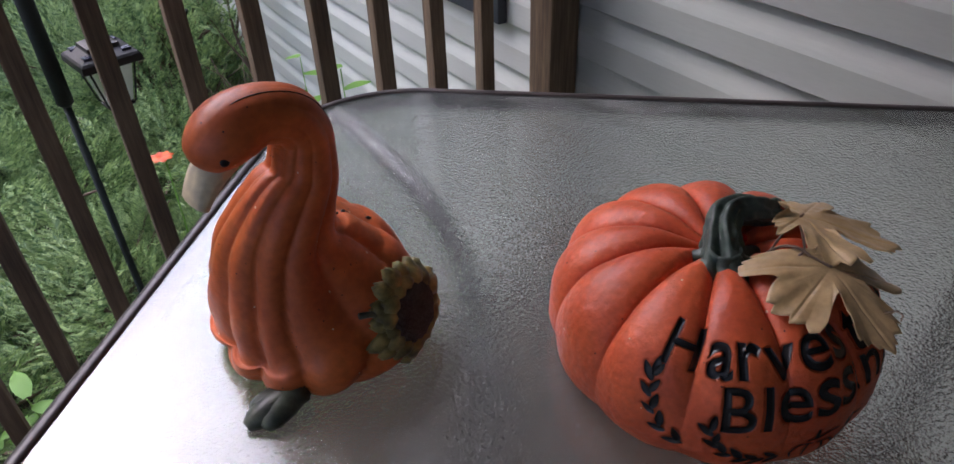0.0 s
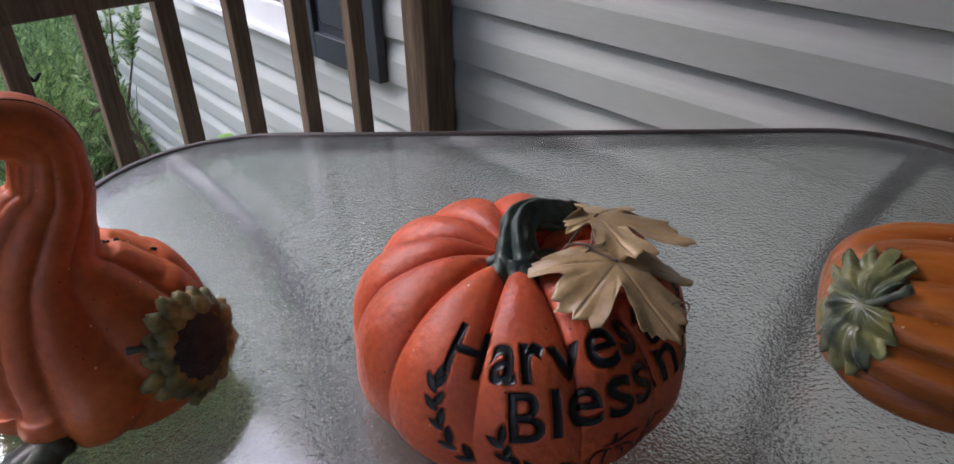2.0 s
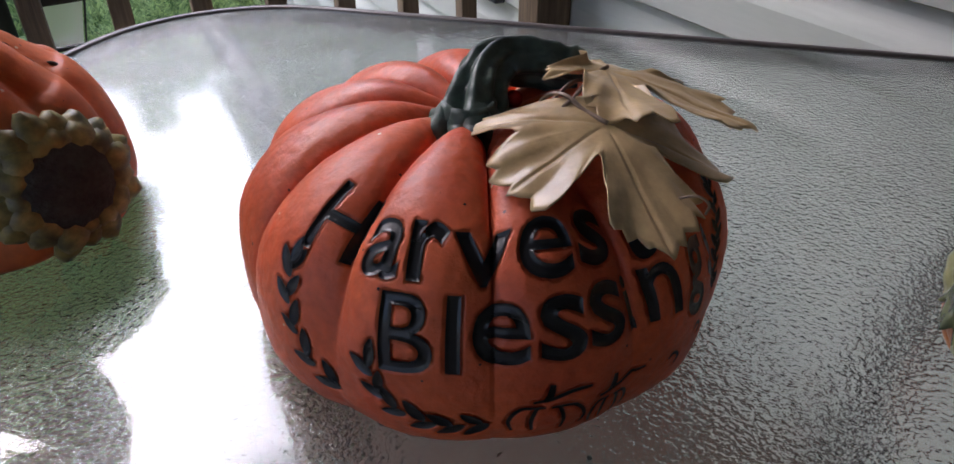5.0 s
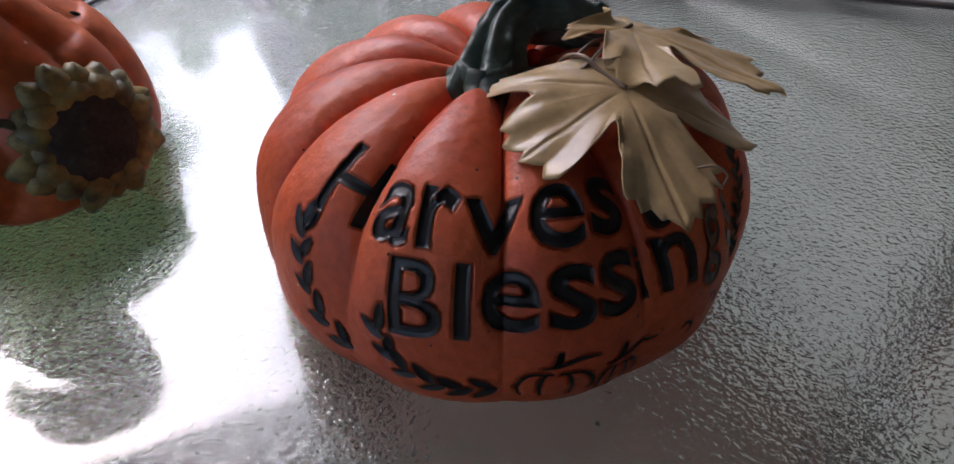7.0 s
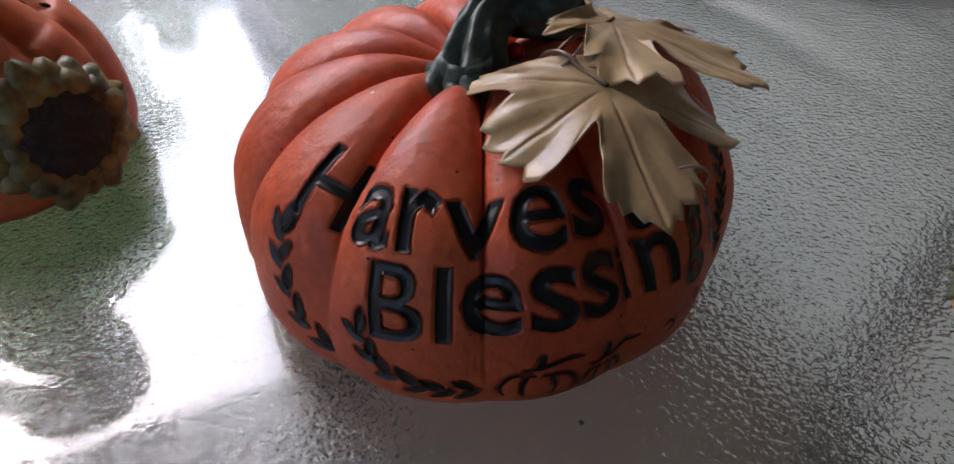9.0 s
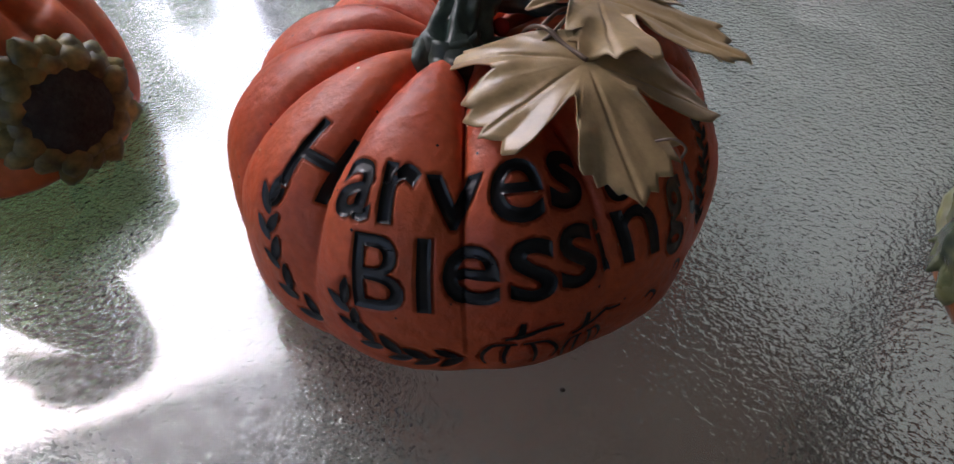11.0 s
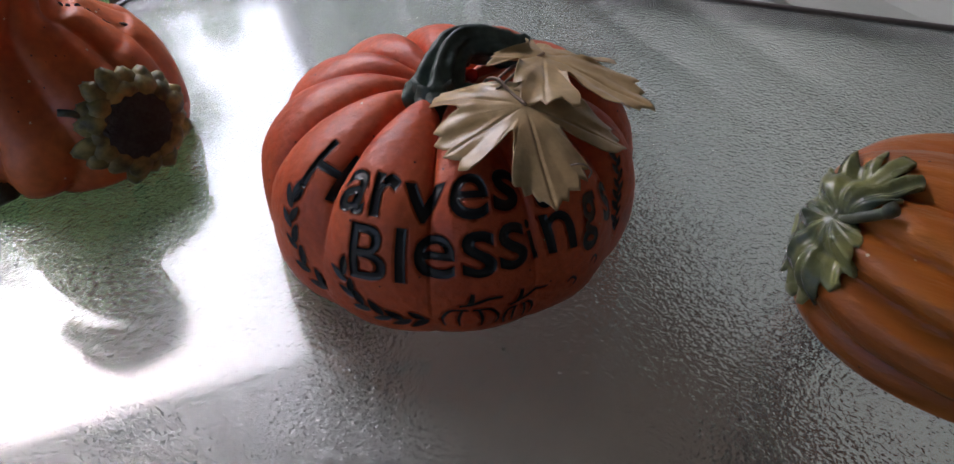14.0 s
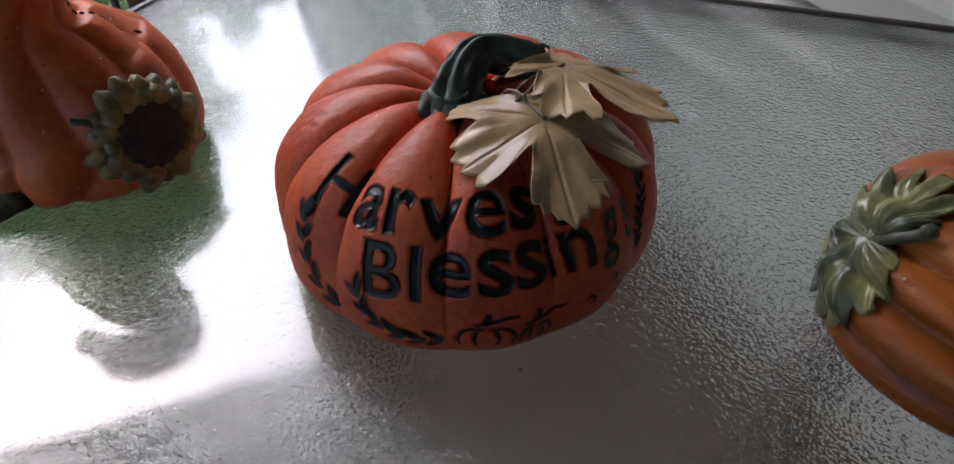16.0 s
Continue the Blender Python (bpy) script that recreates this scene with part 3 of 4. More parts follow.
bpy.context.view_layer.update()
words = new("lettering")
words.parent = harvest
tagged(words, "black hand-painted lettering")
for ch, th0, s0, w, h, lean, slope in (
        ("H", 209.7, 0.0735, 0.0225, 0.0350, 0.09, 0.0), ("a", 222.4, 0.0683, 0.0165, 0.0270, 0.06, 0.0), ("r", 231.9, 0.0694, 0.0165, 0.0260, -0.06, 0.0), ("v", 242.8, 0.0680, 0.0245, 0.0240, 0.0, 0.08),
        ("e", 255.5, 0.0705, 0.0215, 0.0265, 0.10, -0.06), ("s", 266.4, 0.0716, 0.0150, 0.0260, 0.15, -0.10), ("t", 277.0, 0.0695, 0.0135, 0.0320, 0.10, -0.10),
        ("B", 229.2, 0.0338, 0.0225, 0.0350, -0.04, 0.05), ("l", 237.6, 0.0353, 0.0060, 0.0340, 0.0, 0.0), ("e", 245.9, 0.0354, 0.0235, 0.0280, 0.0, 0.0), ("s", 256.8, 0.0360, 0.0200, 0.0290, 0.0, -0.05),
        ("s", 265.6, 0.0372, 0.0178, 0.0290, 0.0, -0.05), ("i", 270.9, 0.0375, 0.0036, 0.0270, -0.10, 0.0), ("n", 279.0, 0.0364, 0.0205, 0.0270, -0.10, -0.12), ("g", 289.3, 0.0321, 0.0140, 0.0380, 0.10, -0.18),
        ("s", 298.2, 0.0361, 0.0120, 0.0270, 0.10, -0.18)):
    letter(ch, th0, s0, w, h, lean, slope, words)


def skin_leaf(th0, s0, ang, size, parent):
    """A small painted leaf mark."""
    bm = bmesh.new()
    ca, sa_ = math.cos(radians(ang)), math.sin(radians(ang))
    rows = []
    for k in range(13):
        t = k / 12
        w = size * 0.215 * math.sin(math.pi * (0.04 + 0.92 * t ** 0.85)) ** 0.8
        rows.append([(t * size * ca - q * w * sa_, t * size * sa_ + q * w * ca, 0) for q in (-1, -0.5, 0, 0.5, 1)])
    grid(bm, rows)
    carve("wreath_leaf", bm, th0, s0, parent, 0.0009, 0.0018)


def skin_line(pts, width, parent, name="painted_line"):
    """A painted stroke through places (degrees round, metres up)."""
    th0, s0 = pts[len(pts) // 2]
    r0 = float(np.interp(s0, ARC_S, ARC_R))
    P = spline([(radians(t - th0) * r0, s - s0) for t, s in pts], 8)
    bm = bmesh.new()
    rows = []
    for i, p in enumerate(P):
        d = P[min(i + 1, len(P) - 1)] - P[max(i - 1, 0)]
        d /= np.hypot(*d) + 1e-9
        w = width * (0.75 + 0.35 * math.sin(math.pi * i / (len(P) - 1)))
        rows.append([(p[0] - d[1] * q * w, p[1] + d[0] * q * w, 0) for q in (-1, 0, 1)])
    grid(bm, rows)
    carve(name, bm, th0, s0, parent, 0.0006, 0.0025)


wreath = new("wreath")
wreath.parent = harvest
tagged(wreath, "black painted leaf wreath under the words")
for way, n, size in ((((202.7, 0.044), (203.2, 0.030), (205.0, 0.016), (208.5, 0.002), (215.0, -0.008)), 5, 0.0138),
                     (((222.4, 0.014), (225.0, -0.001), (230.5, -0.009), (237.0, -0.013), (243.5, -0.0125)), 6, 0.0128),
                     (((310.5, 0.055), (307.0, 0.037), (304.8, 0.022), (303.9, 0.004)), 7, 0.0095)):
    W = spline(way, 12)
    for k in range(n):
        i = min(len(W) - 2, int(k / (n - 1) * (len(W) - 2)))
        d = W[i] - W[i + 1]
        turn = math.degrees(math.atan2(d[1], radians(d[0]) * P_R))
        for sgn in (-1, 1):
            q = W[min(i + (3 if sgn > 0 else 0), len(W) - 1)]
            skin_leaf(q[0] + sgn * 0.25, q[1], turn + sgn * (34 + 5 * math.sin(3 * k)), size * (1 + 0.1 * math.sin(5 * k + sgn)), wreath)
    skin_leaf(W[0][0], W[0][1] + 0.002, 84, size, wreath)
small = new("painted_pumpkins")
small.parent = harvest
tagged(small, "two small painted pumpkin outlines")
for th0, w, top_ in ((254.2, 7.0, -0.002), (266.8, 4.2, -0.006)):
    for k in (1.0, 0.42):
        for sgn in (-1, 1):
            skin_line([(th0 + sgn * 0.5, top_ - 0.001), (th0 + sgn * w * k * 0.7, top_ - 0.0015), (th0 + sgn * w * k, top_ - 0.009), (th0 + sgn * w * k * 0.9, top_ - 0.017)], 0.0009, small)
    skin_line([(th0 - 0.8, top_ + 0.003), (th0 + 0.2, top_ + 0.006), (th0 + 0.6, top_ + 0.012)], 0.0015, small)
    skin_line([(th0 - 2.8, top_ + 0.0025), (th0 + 0.5, top_ + 0.004), (th0 + 4.5, top_ + 0.007), (th0 + 8, top_ + 0.007)], 0.0010, small)
for th0, s0 in ((282.6, -0.004), (290.8, 0.002)):
    skin_line([(th0 - 1.6, s0 + 0.001), (th0, s0 + 0.003), (th0 + 1.2, s0), (th0 + 0.4, s0 - 0.004)], 0.0009, small)

# the skin, pressed in under the painted marks
S_LOW = float(np.interp(radians(-27.6), ARC_PH, ARC_S))
s_rows = list(np.linspace(S_LOW, 0.135, 170)) + list(np.linspace(0.1355, ARC_S[-1], 26))
ths = [radians(a + (b - a) * j / 64) for a, b in zip(GROOVES, GROOVES[1:]) for j in range(64)]
sink = np.zeros((len(s_rows), len(ths)))
th_arr, s_arr = np.array(ths), np.array(s_rows)
for tree_, t0, s0, r0, x0, x1, y0, y1, depth in CARVED:
    du = (th_arr - t0 + math.pi) % (2 * math.pi) - math.pi
    for j in np.nonzero((du * r0 >= x0 - 0.0004) & (du * r0 <= x1 + 0.0004))[0]:
        for i in np.nonzero((s_arr - s0 >= y0 - 0.0004) & (s_arr - s0 <= y1 + 0.0004))[0]:
            if tree_.find_nearest(Vector((du[j] * r0, s_arr[i] - s0, 0)), 0.0004)[0]:
                sink[i, j] = max(sink[i, j], depth + 0.0010)
rows = []
for i, s0 in enumerate(s_rows):
    ph = float(np.interp(s0, ARC_S, ARC_PH))
    rows.append([pumpkin(t, ph, -sink[i, j]) for j, t in enumerate(ths)])
foot = [Vector((p.x * 0.88, p.y * 0.88, P_FLOOR)) for p in rows[0]]
bm = bmesh.new()
vs = grid(bm, [foot] + rows, wrap=True)
bm.faces.new(vs[0][::-1])
bm.faces.new(vs[-1])
part("body", bm, M_pumpkin, harvest)

# a red bead by the stem
bm = bmesh.new()
bmesh.ops.create_uvsphere(bm, u_segments=16, v_segments=10, radius=0.0046, matrix=Matrix.Translation((0.0140, -0.0085, 0.0800)))
part("berry", bm, M_berry, harvest, "small glossy red berry")
# stem: ridged, bent over
bm = bmesh.new()
stem_pts = spline([(-0.019, -0.019, 0.060), (-0.0165, -0.0158, 0.070), (-0.009, -0.008, 0.080), (0.002, 0.003, 0.0895), (0.016, 0.0085, 0.0945), (0.033, 0.004, 0.0930), (0.047, -0.003, 0.0885), (0.054, -0.006, 0.0865)], 9)
rad = [0.0165 * (1 - t) ** 6 + 0.0128 - 0.0015 * t for t in np.linspace(0, 1, len(stem_pts))]
tube(bm, stem_pts, rad, 72, shape=lambda a, t: 1 + 0.36 * (abs(math.cos(2.5 * a + 2.2 * t)) - 0.6) + 0.08 * math.cos(9 * a + 1 + 4 * t)
     + 0.38 * max(0.0, 1 - t / 0.26) ** 1.2 * math.cos(5 * a + 0.6) + 0.15 * noise.noise((math.cos(a) * 2.4, math.sin(a) * 2.4, t * 14)))
stem = part("stem", bm, M_stem, harvest, "dark green twisted stem")
# spread root of the stem, knuckle by knuckle
for k in range(7):
    a = radians((-8, -48, -92, -132, 168, 118, 60)[k])
    ln = (0.036, 0.034, 0.026, 0.026, 0.029, 0.024, 0.024)[k]
    c_, s_ = math.cos(a), math.sin(a)
    root = Vector((-0.0165, -0.0160, 0))
    bm = bmesh.new()
    tube(bm, spline([root + Vector((c_ * 0.006, s_ * 0.006, 0.0840)), root + Vector((c_ * 0.012, s_ * 0.012, 0.0765)), root + Vector((c_ * ln * 0.8, s_ * ln * 0.8, 0.0735)), root + Vector((c_ * ln, s_ * ln, 0.0722))], 4),
         [0.0082 - 0.0003 * i for i in range(13)], 12, shape=lambda p, t: 1 + 0.2 * noise.noise((math.cos(p) * 2, math.sin(p) * 2, t * 5 + k)))
    part("root_knuckle", bm, M_stem, stem)

# outline of a leaf by angle from its tip, one side and the other
LEAF_A = ((0, 1.0), (5, 0.90), (7, 0.91), (10, 0.83), (14, 0.86), (16, 0.79), (20, 0.81), (22, 0.785), (24, 0.68), (25.5, 0.55), (27.5, 0.43), (31, 0.35), (35, 0.33), (38.5, 0.36), (41, 0.44), (43, 0.56), (45, 0.70), (48, 0.81),
          (53, 0.83), (57, 0.74), (61, 0.78), (66, 0.81), (69, 0.73), (73, 0.76), (79, 0.79), (82, 0.72), (87, 0.76), (91, 0.71), (99, 0.61), (104, 0.54), (108, 0.56), (112, 0.68), (117, 0.82), (122, 0.87),
          (127, 0.74), (130, 0.76), (135, 0.66), (139, 0.68), (146, 0.56), (152, 0.47), (160, 0.34), (170, 0.27), (180, 0.25))
LEAF_B = ((0, 1.0), (5, 0.91), (8, 0.93), (11, 0.84), (16, 0.88), (20, 0.78), (24, 0.83), (28, 0.72), (33, 0.75), (34.5, 0.60), (36, 0.46), (39, 0.37), (44, 0.33), (46, 0.36), (48, 0.44), (50, 0.58), (52, 0.74), (56, 0.85), (62, 0.90),
          (67, 0.95), (71, 0.86), (75, 0.91), (79, 0.82), (83, 0.86), (88, 0.80), (94, 0.72), (100, 0.63), (106, 0.57), (110, 0.64), (116, 0.74), (122, 0.64), (128, 0.65), (137, 0.53), (150, 0.41), (163, 0.29), (180, 0.25))


def leaf_outline(n, rear):
    """Radius by angle, n steps from -180 degrees; the lobes past the waist scaled by rear."""
    out = []
    for k in range(n):
        d = 360.0 * k / n - 180
        side = LEAF_A if d > 0 else LEAF_B
        out.append(float(np.interp(abs(d), [p[0] for p in side], [p[1] for p in side])) * (1 - (1 - rear) * smooth((abs(d) - 70) / 40)))
    return out


def maple_leaf(name, centre, tip, normal, arch, curl, back_curl, back, parent, seed, rear=1.0):
    """A leaf of five toothed lobes with creased veins, in thin painted metal, bent down at its sides."""
    centre, tip, normal = Vector(centre), Vector(tip), Vector(normal).normalized()
    y = (tip - centre).normalized()
    normal = (normal - y * normal.dot(y)).normalized()
    x = y.cross(normal)
    L = (tip - centre).length
    back = Vector(back).normalized()
    veins = (0, 66, 121, -66, -116)
    n_a, n_r = 540, 18
    outline = leaf_outline(n_a, rear)
    bm = bmesh.new()
    rows = []
    for j in range(1, n_r + 1):
        row = []
        q = j / n_r
        for k in range(n_a):
            a = 2 * math.pi * k / n_a - math.pi
            r = outline[k] * L * q
            px, py = math.sin(a) * r, math.cos(a) * r
            vein = min(abs(math.sin(a - radians(c))) + (2 if math.cos(a - radians(c)) < 0 else 0) for c in veins) * r
            hgt = -0.0010 * math.exp(-(vein / 0.0012) ** 2) * min(1, r / 0.02) + 0.0015 * smooth(vein / 0.016) * min(1, r / 0.03)
            hgt += arch * max(py, 0) * (1 - py / L) - back_curl * min(py, 0) ** 2 - curl * px * px * (1 - 0.6 * smooth(py / 0.04))
            # lips turned up round the deep cuts, crimped teeth
            hgt += 0.0030 * max(0.0, 0.52 - outline[k]) / 0.2 * q ** 6
            hgt += 0.0016 * math.sin(a * 17 + seed) * q ** 3 * smooth((outline[k] - 0.4) / 0.3) + 0.0040 * noise.noise((px * 30, py * 30, seed * 3.7)) * min(1, r / 0.02) + 0.0010 * noise.noise((px * 90, py * 90, seed))
            row.append(centre + y * py + x * px + normal * hgt)
        rows.append(row)
    vs = grid(bm, rows, wrap=True)
    bm.faces.new(vs[0])
    bmesh.ops.recalc_face_normals(bm, faces=bm.faces)
    bmesh.ops.solidify(bm, geom=bm.faces[:], thickness=0.0006)
    ob = part(name, bm, M_leafmetal, parent, "tan painted metal maple leaf")
    bm = bmesh.new()
    tube(bm, spline([centre + normal * 0.0015, centre + back * 0.014 + normal * 0.001, centre + back * 0.026 + normal * 0.003, centre + back * 0.036 - normal * 0.004, centre + back * 0.040 - normal * 0.020], 5), 0.0011, 8)
    part("leaf_stalk", bm, M_stalk, ob)
    return ob


maple_leaf("leaf", (0.0191, -0.0808, 0.0936), (0.0090, -0.1448, 0.0638), (0.0, -0.42, 0.91), 0.10, 7.0, 15.0, (-0.25, 0.97, 0.15), harvest, 1)
maple_leaf("leaf", (0.0558, -0.0299, 0.0962), (0.1062, -0.0891, 0.0750), (0.05, 0.25, 1.0), 0.14, 4.0, 8.0, (-0.9, -0.1, -0.2), harvest, 2, 0.62)
# thin wire tendrils by the leaves
bm = bmesh.new()
tube(bm, spline([(0.019, -0.050, 0.076), (0.009, -0.058, 0.092), (0.015, -0.060, 0.099), (0.030, -0.048, 0.099), (0.043, -0.038, 0.095)], 6), 0.0010, 8)
part("tendril", bm, M_stalk, harvest)
bm = bmesh.new()
tube(bm, spline([(0.027, -0.120, 0.074), (0.034, -0.126, 0.077), (0.038, -0.130, 0.074), (0.036, -0.131, 0.070)], 6), 0.0006, 8)
part("tendril", bm, M_stalk, harvest)

# ---- the gourd geese ----
def goose_body(bm, ctrl, lobes, depth, twist):
    """A gourd shape swept along a bent line: rows of x, z, half height, half width, groove strength, sideways shift."""
    C = spline(ctrl, 9)
    rows = []
    seg = lobes * 14
    for i, (s, z, ri, rl, gr, aside) in enumerate(C):
        d = C[min(i + 1, len(C) - 1)][:2] - C[max(i - 1, 0)][:2]
        d = d / (np.hypot(*d) + 1e-9)
        row = []
        full = 1 - 0.15 * min(1.0, max(0.0, (ri - 0.04) / 0.03))
        for k in range(seg):
            a = 2 * math.pi * k / seg
            wav = a + twist * i / len(C) + 0.10 * math.sin(2 * a + 1.3) + 0.05 * math.sin(i * 0.12 + 3 * a)
            g = abs(math.sin(wav * lobes / 2))
            f = 1 - depth * gr * (1 - g ** 0.6)
            f *= 1 + 0.012 * noise.noise((math.cos(a) * 1.5 + s * 20, math.sin(a) * 1.5, z * 20)) + 0.004 * noise.noise((math.cos(a) * 9, math.sin(a) * 9, z * 90 + s * 60))
            ca, sa_ = math.copysign(abs(math.cos(a)) ** full, math.cos(a)) * ri * f, math.copysign(abs(math.sin(a)) ** full, math.sin(a)) * rl * f + aside
            row.append((s - d[1] * ca, sa_, max(z + d[0] * ca, 0.003)))
        rows.append(row)
    vs = grid(bm, rows, wrap=True)
    bm.faces.new(vs[0][::-1])
    bm.faces.new(vs[-1])
    return rows


def webbed_foot(bm, side):
    """A flat foot of three blunt toes, pointing forwards."""
    toes = ((-22, 0.032), (2, 0.040), (24, 0.032))
    for ang, ln in toes:
        c, s = math.cos(radians(ang)), math.sin(radians(ang))
        pts = [(0.050 + c * t, side * 0.030 + s * t, 0.0085 * (1 - t / ln) + 0.0045) for t in np.linspace(-0.012, ln, 9)]
        rad = [0.0115 * (0.75 + 0.45 * math.sin(math.pi * min(1, (k + 1.5) / 9))) * (1 if k < 8 else 0.55) for k in range(9)]
        tube(bm, pts, rad, 10, flat=1.0)
    for v in bm.verts:
        v.co.z = max(0.0006, v.co.z * 0.85)


def petal(bm, ang, r0, r1, width, lift, curl):
    rows = []
    for k in range(7):
        t = k / 6
        w = width * math.sin(math.pi * (0.14 + 0.72 * t)) * (1 if t < 0.95 else 0.5)
        r = r0 + (r1 - r0) * t
        row = []
        for q in (-1, -0.45, 0, 0.45, 1):
            x, y = r, q * w
            zz = lift * math.sin(math.pi * t * 0.9) + 0.003 * (1 - abs(q)) - curl * t * t
            c, s = math.cos(ang), math.sin(ang)
            row.append((x * c - y * s, x * s + y * c, zz))
        rows.append(row)
    vs = grid(bm, rows)
    back = [[bm.verts.new((v.co.x, v.co.y, v.co.z - 0.004)) for v in r] for r in vs]
    for a, b in zip(back, back[1:]):
        for k in range(4):
            bm.faces.new((b[k], b[k + 1], a[k + 1], a[k]))
    rim = [r[0] for r in vs] + vs[-1][1:] + [r[-1] for r in vs[-2::-1]] + vs[0][-2:0:-1]
    rb = [r[0] for r in back] + back[-1][1:] + [r[-1] for r in back[-2::-1]] + back[0][-2:0:-1]
    for k in range(len(rim)):
        j = (k + 1) % len(rim)
        bm.faces.new((rim[k], rim[j], rb[j], rb[k]))


GOOSE = [(-0.014, 0.001, 0.0765, 0.084, 0.9, -0.0265), (-0.014, 0.005, 0.084, 0.0925, 1.0, -0.0265), (-0.014, 0.014, 0.0892, 0.098, 1.0, -0.0265), (-0.0135, 0.03, 0.0908, 0.0998, 1.0, -0.0265), (-0.01, 0.052, 0.088, 0.0956, 1.0, -0.0274),
         (-0.0013, 0.076, 0.0778, 0.0815, 1.0, -0.029), (0.005, 0.1, 0.0655, 0.066, 1.0, -0.0235), (0.009, 0.124, 0.0525, 0.0535, 1.0, -0.016), (0.006, 0.144, 0.0425, 0.0445, 1.0, -0.009), (-0.003, 0.165, 0.0355, 0.0375, 0.95, -0.004),
         (-0.0135, 0.184, 0.0275, 0.0315, 0.85, -0.001), (-0.017, 0.202, 0.0245, 0.0275, 0.7, 0.0), (-0.018, 0.218, 0.023, 0.025, 0.5, 0.0), (-0.009, 0.234, 0.023, 0.025, 0.35, 0.0), (0.011, 0.2415, 0.0225, 0.025, 0.15, 0.0),
         (0.03, 0.2375, 0.024, 0.0265, 0.05, 0.0), (0.0445, 0.228, 0.021, 0.024, 0.0, 0.0), (0.053, 0.219, 0.0135, 0.016, 0.0, 0.0), (0.056, 0.2155, 0.004, 0.005, 0.0, 0.0)]
LYING = [(-0.126, 0.052, 0.020, 0.026, 0.5, 0), (-0.121, 0.052, 0.038, 0.052, 0.8, 0), (-0.103, 0.052, 0.052, 0.077, 1.0, 0), (-0.070, 0.052, 0.0610, 0.095, 1.0, 0),
         (-0.025, 0.053, 0.0645, 0.1010, 1.0, 0), (0.018, 0.064, 0.068, 0.096, 1.0, 0), (0.042, 0.100, 0.060, 0.072, 1.0, 0), (0.040, 0.145, 0.048, 0.050, 0.9, 0), (0.022, 0.185, 0.036, 0.037, 0.8, 0),
         (0.010, 0.208, 0.029, 0.031, 0.5, 0), (0.009, 0.228, 0.026, 0.029, 0.4, 0), (0.024, 0.234, 0.027, 0.030, 0.25, 0), (0.042, 0.224, 0.027, 0.031, 0.1, 0), (0.055, 0.208, 0.022, 0.026, 0.0, 0),
         (0.062, 0.197, 0.012, 0.015, 0.0, 0), (0.064, 0.193, 0.003, 0.004, 0.0, 0)]


def goose(label, at, mat, form, depth=0.11, fwd=0.0, up=0.0):
    g = thing("goose_figurine", label, "figurine", at, group="gourd geese")
    bm = bmesh.new()
    skin = goose_body(bm, form, 11, depth, 1.1)
    body = part("body", bm, mat, g)
    m = Matrix.Translation((fwd, 0, up))
    # beak: upper and lower bill with grooves
    bm = bmesh.new()
    P = spline([(0.044, 0.217), (0.053, 0.209), (0.061, 0.199), (0.067, 0.189)], 6)
    rows = []
    for i, (x, z) in enumerate(P):
        t = i / (len(P) - 1)
        hw, hh = 0.0148 + 0.0025 * t, 0.0145 * (1 - 0.5 * t)
        if i == len(P) - 1:
            hw, hh = hw * 0.7, hh * 0.5
        d = np.array([0.55, -0.83])
        row = []
        for k in range(28):
            a = 2 * math.pi * k / 28
            f = 1 + 0.09 * (abs(math.cos(6 * a)) - 0.5)
            row.append((x + 0.83 * math.cos(a) * hh * f, math.sin(a) * hw * f, z + 0.55 * math.cos(a) * hh * f))
        rows.append(row)
    vs = grid(bm, rows, wrap=True)
    bm.faces.new(vs[0][::-1])
    bm.faces.new(vs[-1])
    part("beak", bm, M_beak, g, "grooved cream beak").matrix_basis = m
    for s in (-1, 1):
        bm = bmesh.new()
        bmesh.ops.create_uvsphere(bm, u_segments=14, v_segments=8, radius=0.0036, matrix=Matrix.Translation((0.0455, s * 0.0228, 0.2265)) @ Matrix.Diagonal((1, 0.5, 1, 1)))
        part("eye", bm, M_black, g).matrix_basis = m
        bm = bmesh.new()
        webbed_foot(bm, s * (1.43 if s > 0 else 1.9))
        if s < 0:
            bmesh.ops.translate(bm, verts=bm.verts, vec=(-0.048, 0, 0))
        part("foot", bm, M_foot, g, "dark green webbed foot")
    # thin dark tube along the crown, drawn for the dark of a groove
    bm = bmesh.new()
    per = len(skin[0])
    last = len(skin) - 1
    tube(bm, [Vector(skin[i][int(per * 0.075)]) for i in range(last - 56, last - 28, 2)], [0.0002] + [0.0006] * 12 + [0.0002], 6)
    part("crown_dark_line", bm, M_wire, g)
    # dark dashes along the back ridge
    for k in range(7):
        bm = bmesh.new()
        i0 = 44 + k * 5
        tube(bm, [Vector(skin[i0 + s][2 + k % 2]) for s in (0, 1, 2, 3)], [0.0006, 0.0016, 0.0018, 0.0006], 8)
        part("feather_mark", bm, M_disc, g)
    return g


G1 = Matrix.Translation((0.2465, 0.447, TABLE_Z + 0.0005)) @ Matrix.Rotation(radians(184), 4, "Z") @ Matrix.Diagonal((1.03, 1.03, 0.978, 1))
goose1 = goose("burnt orange ribbed gourd goose with a sunflower on its tail", G1, M_goose, GOOSE)


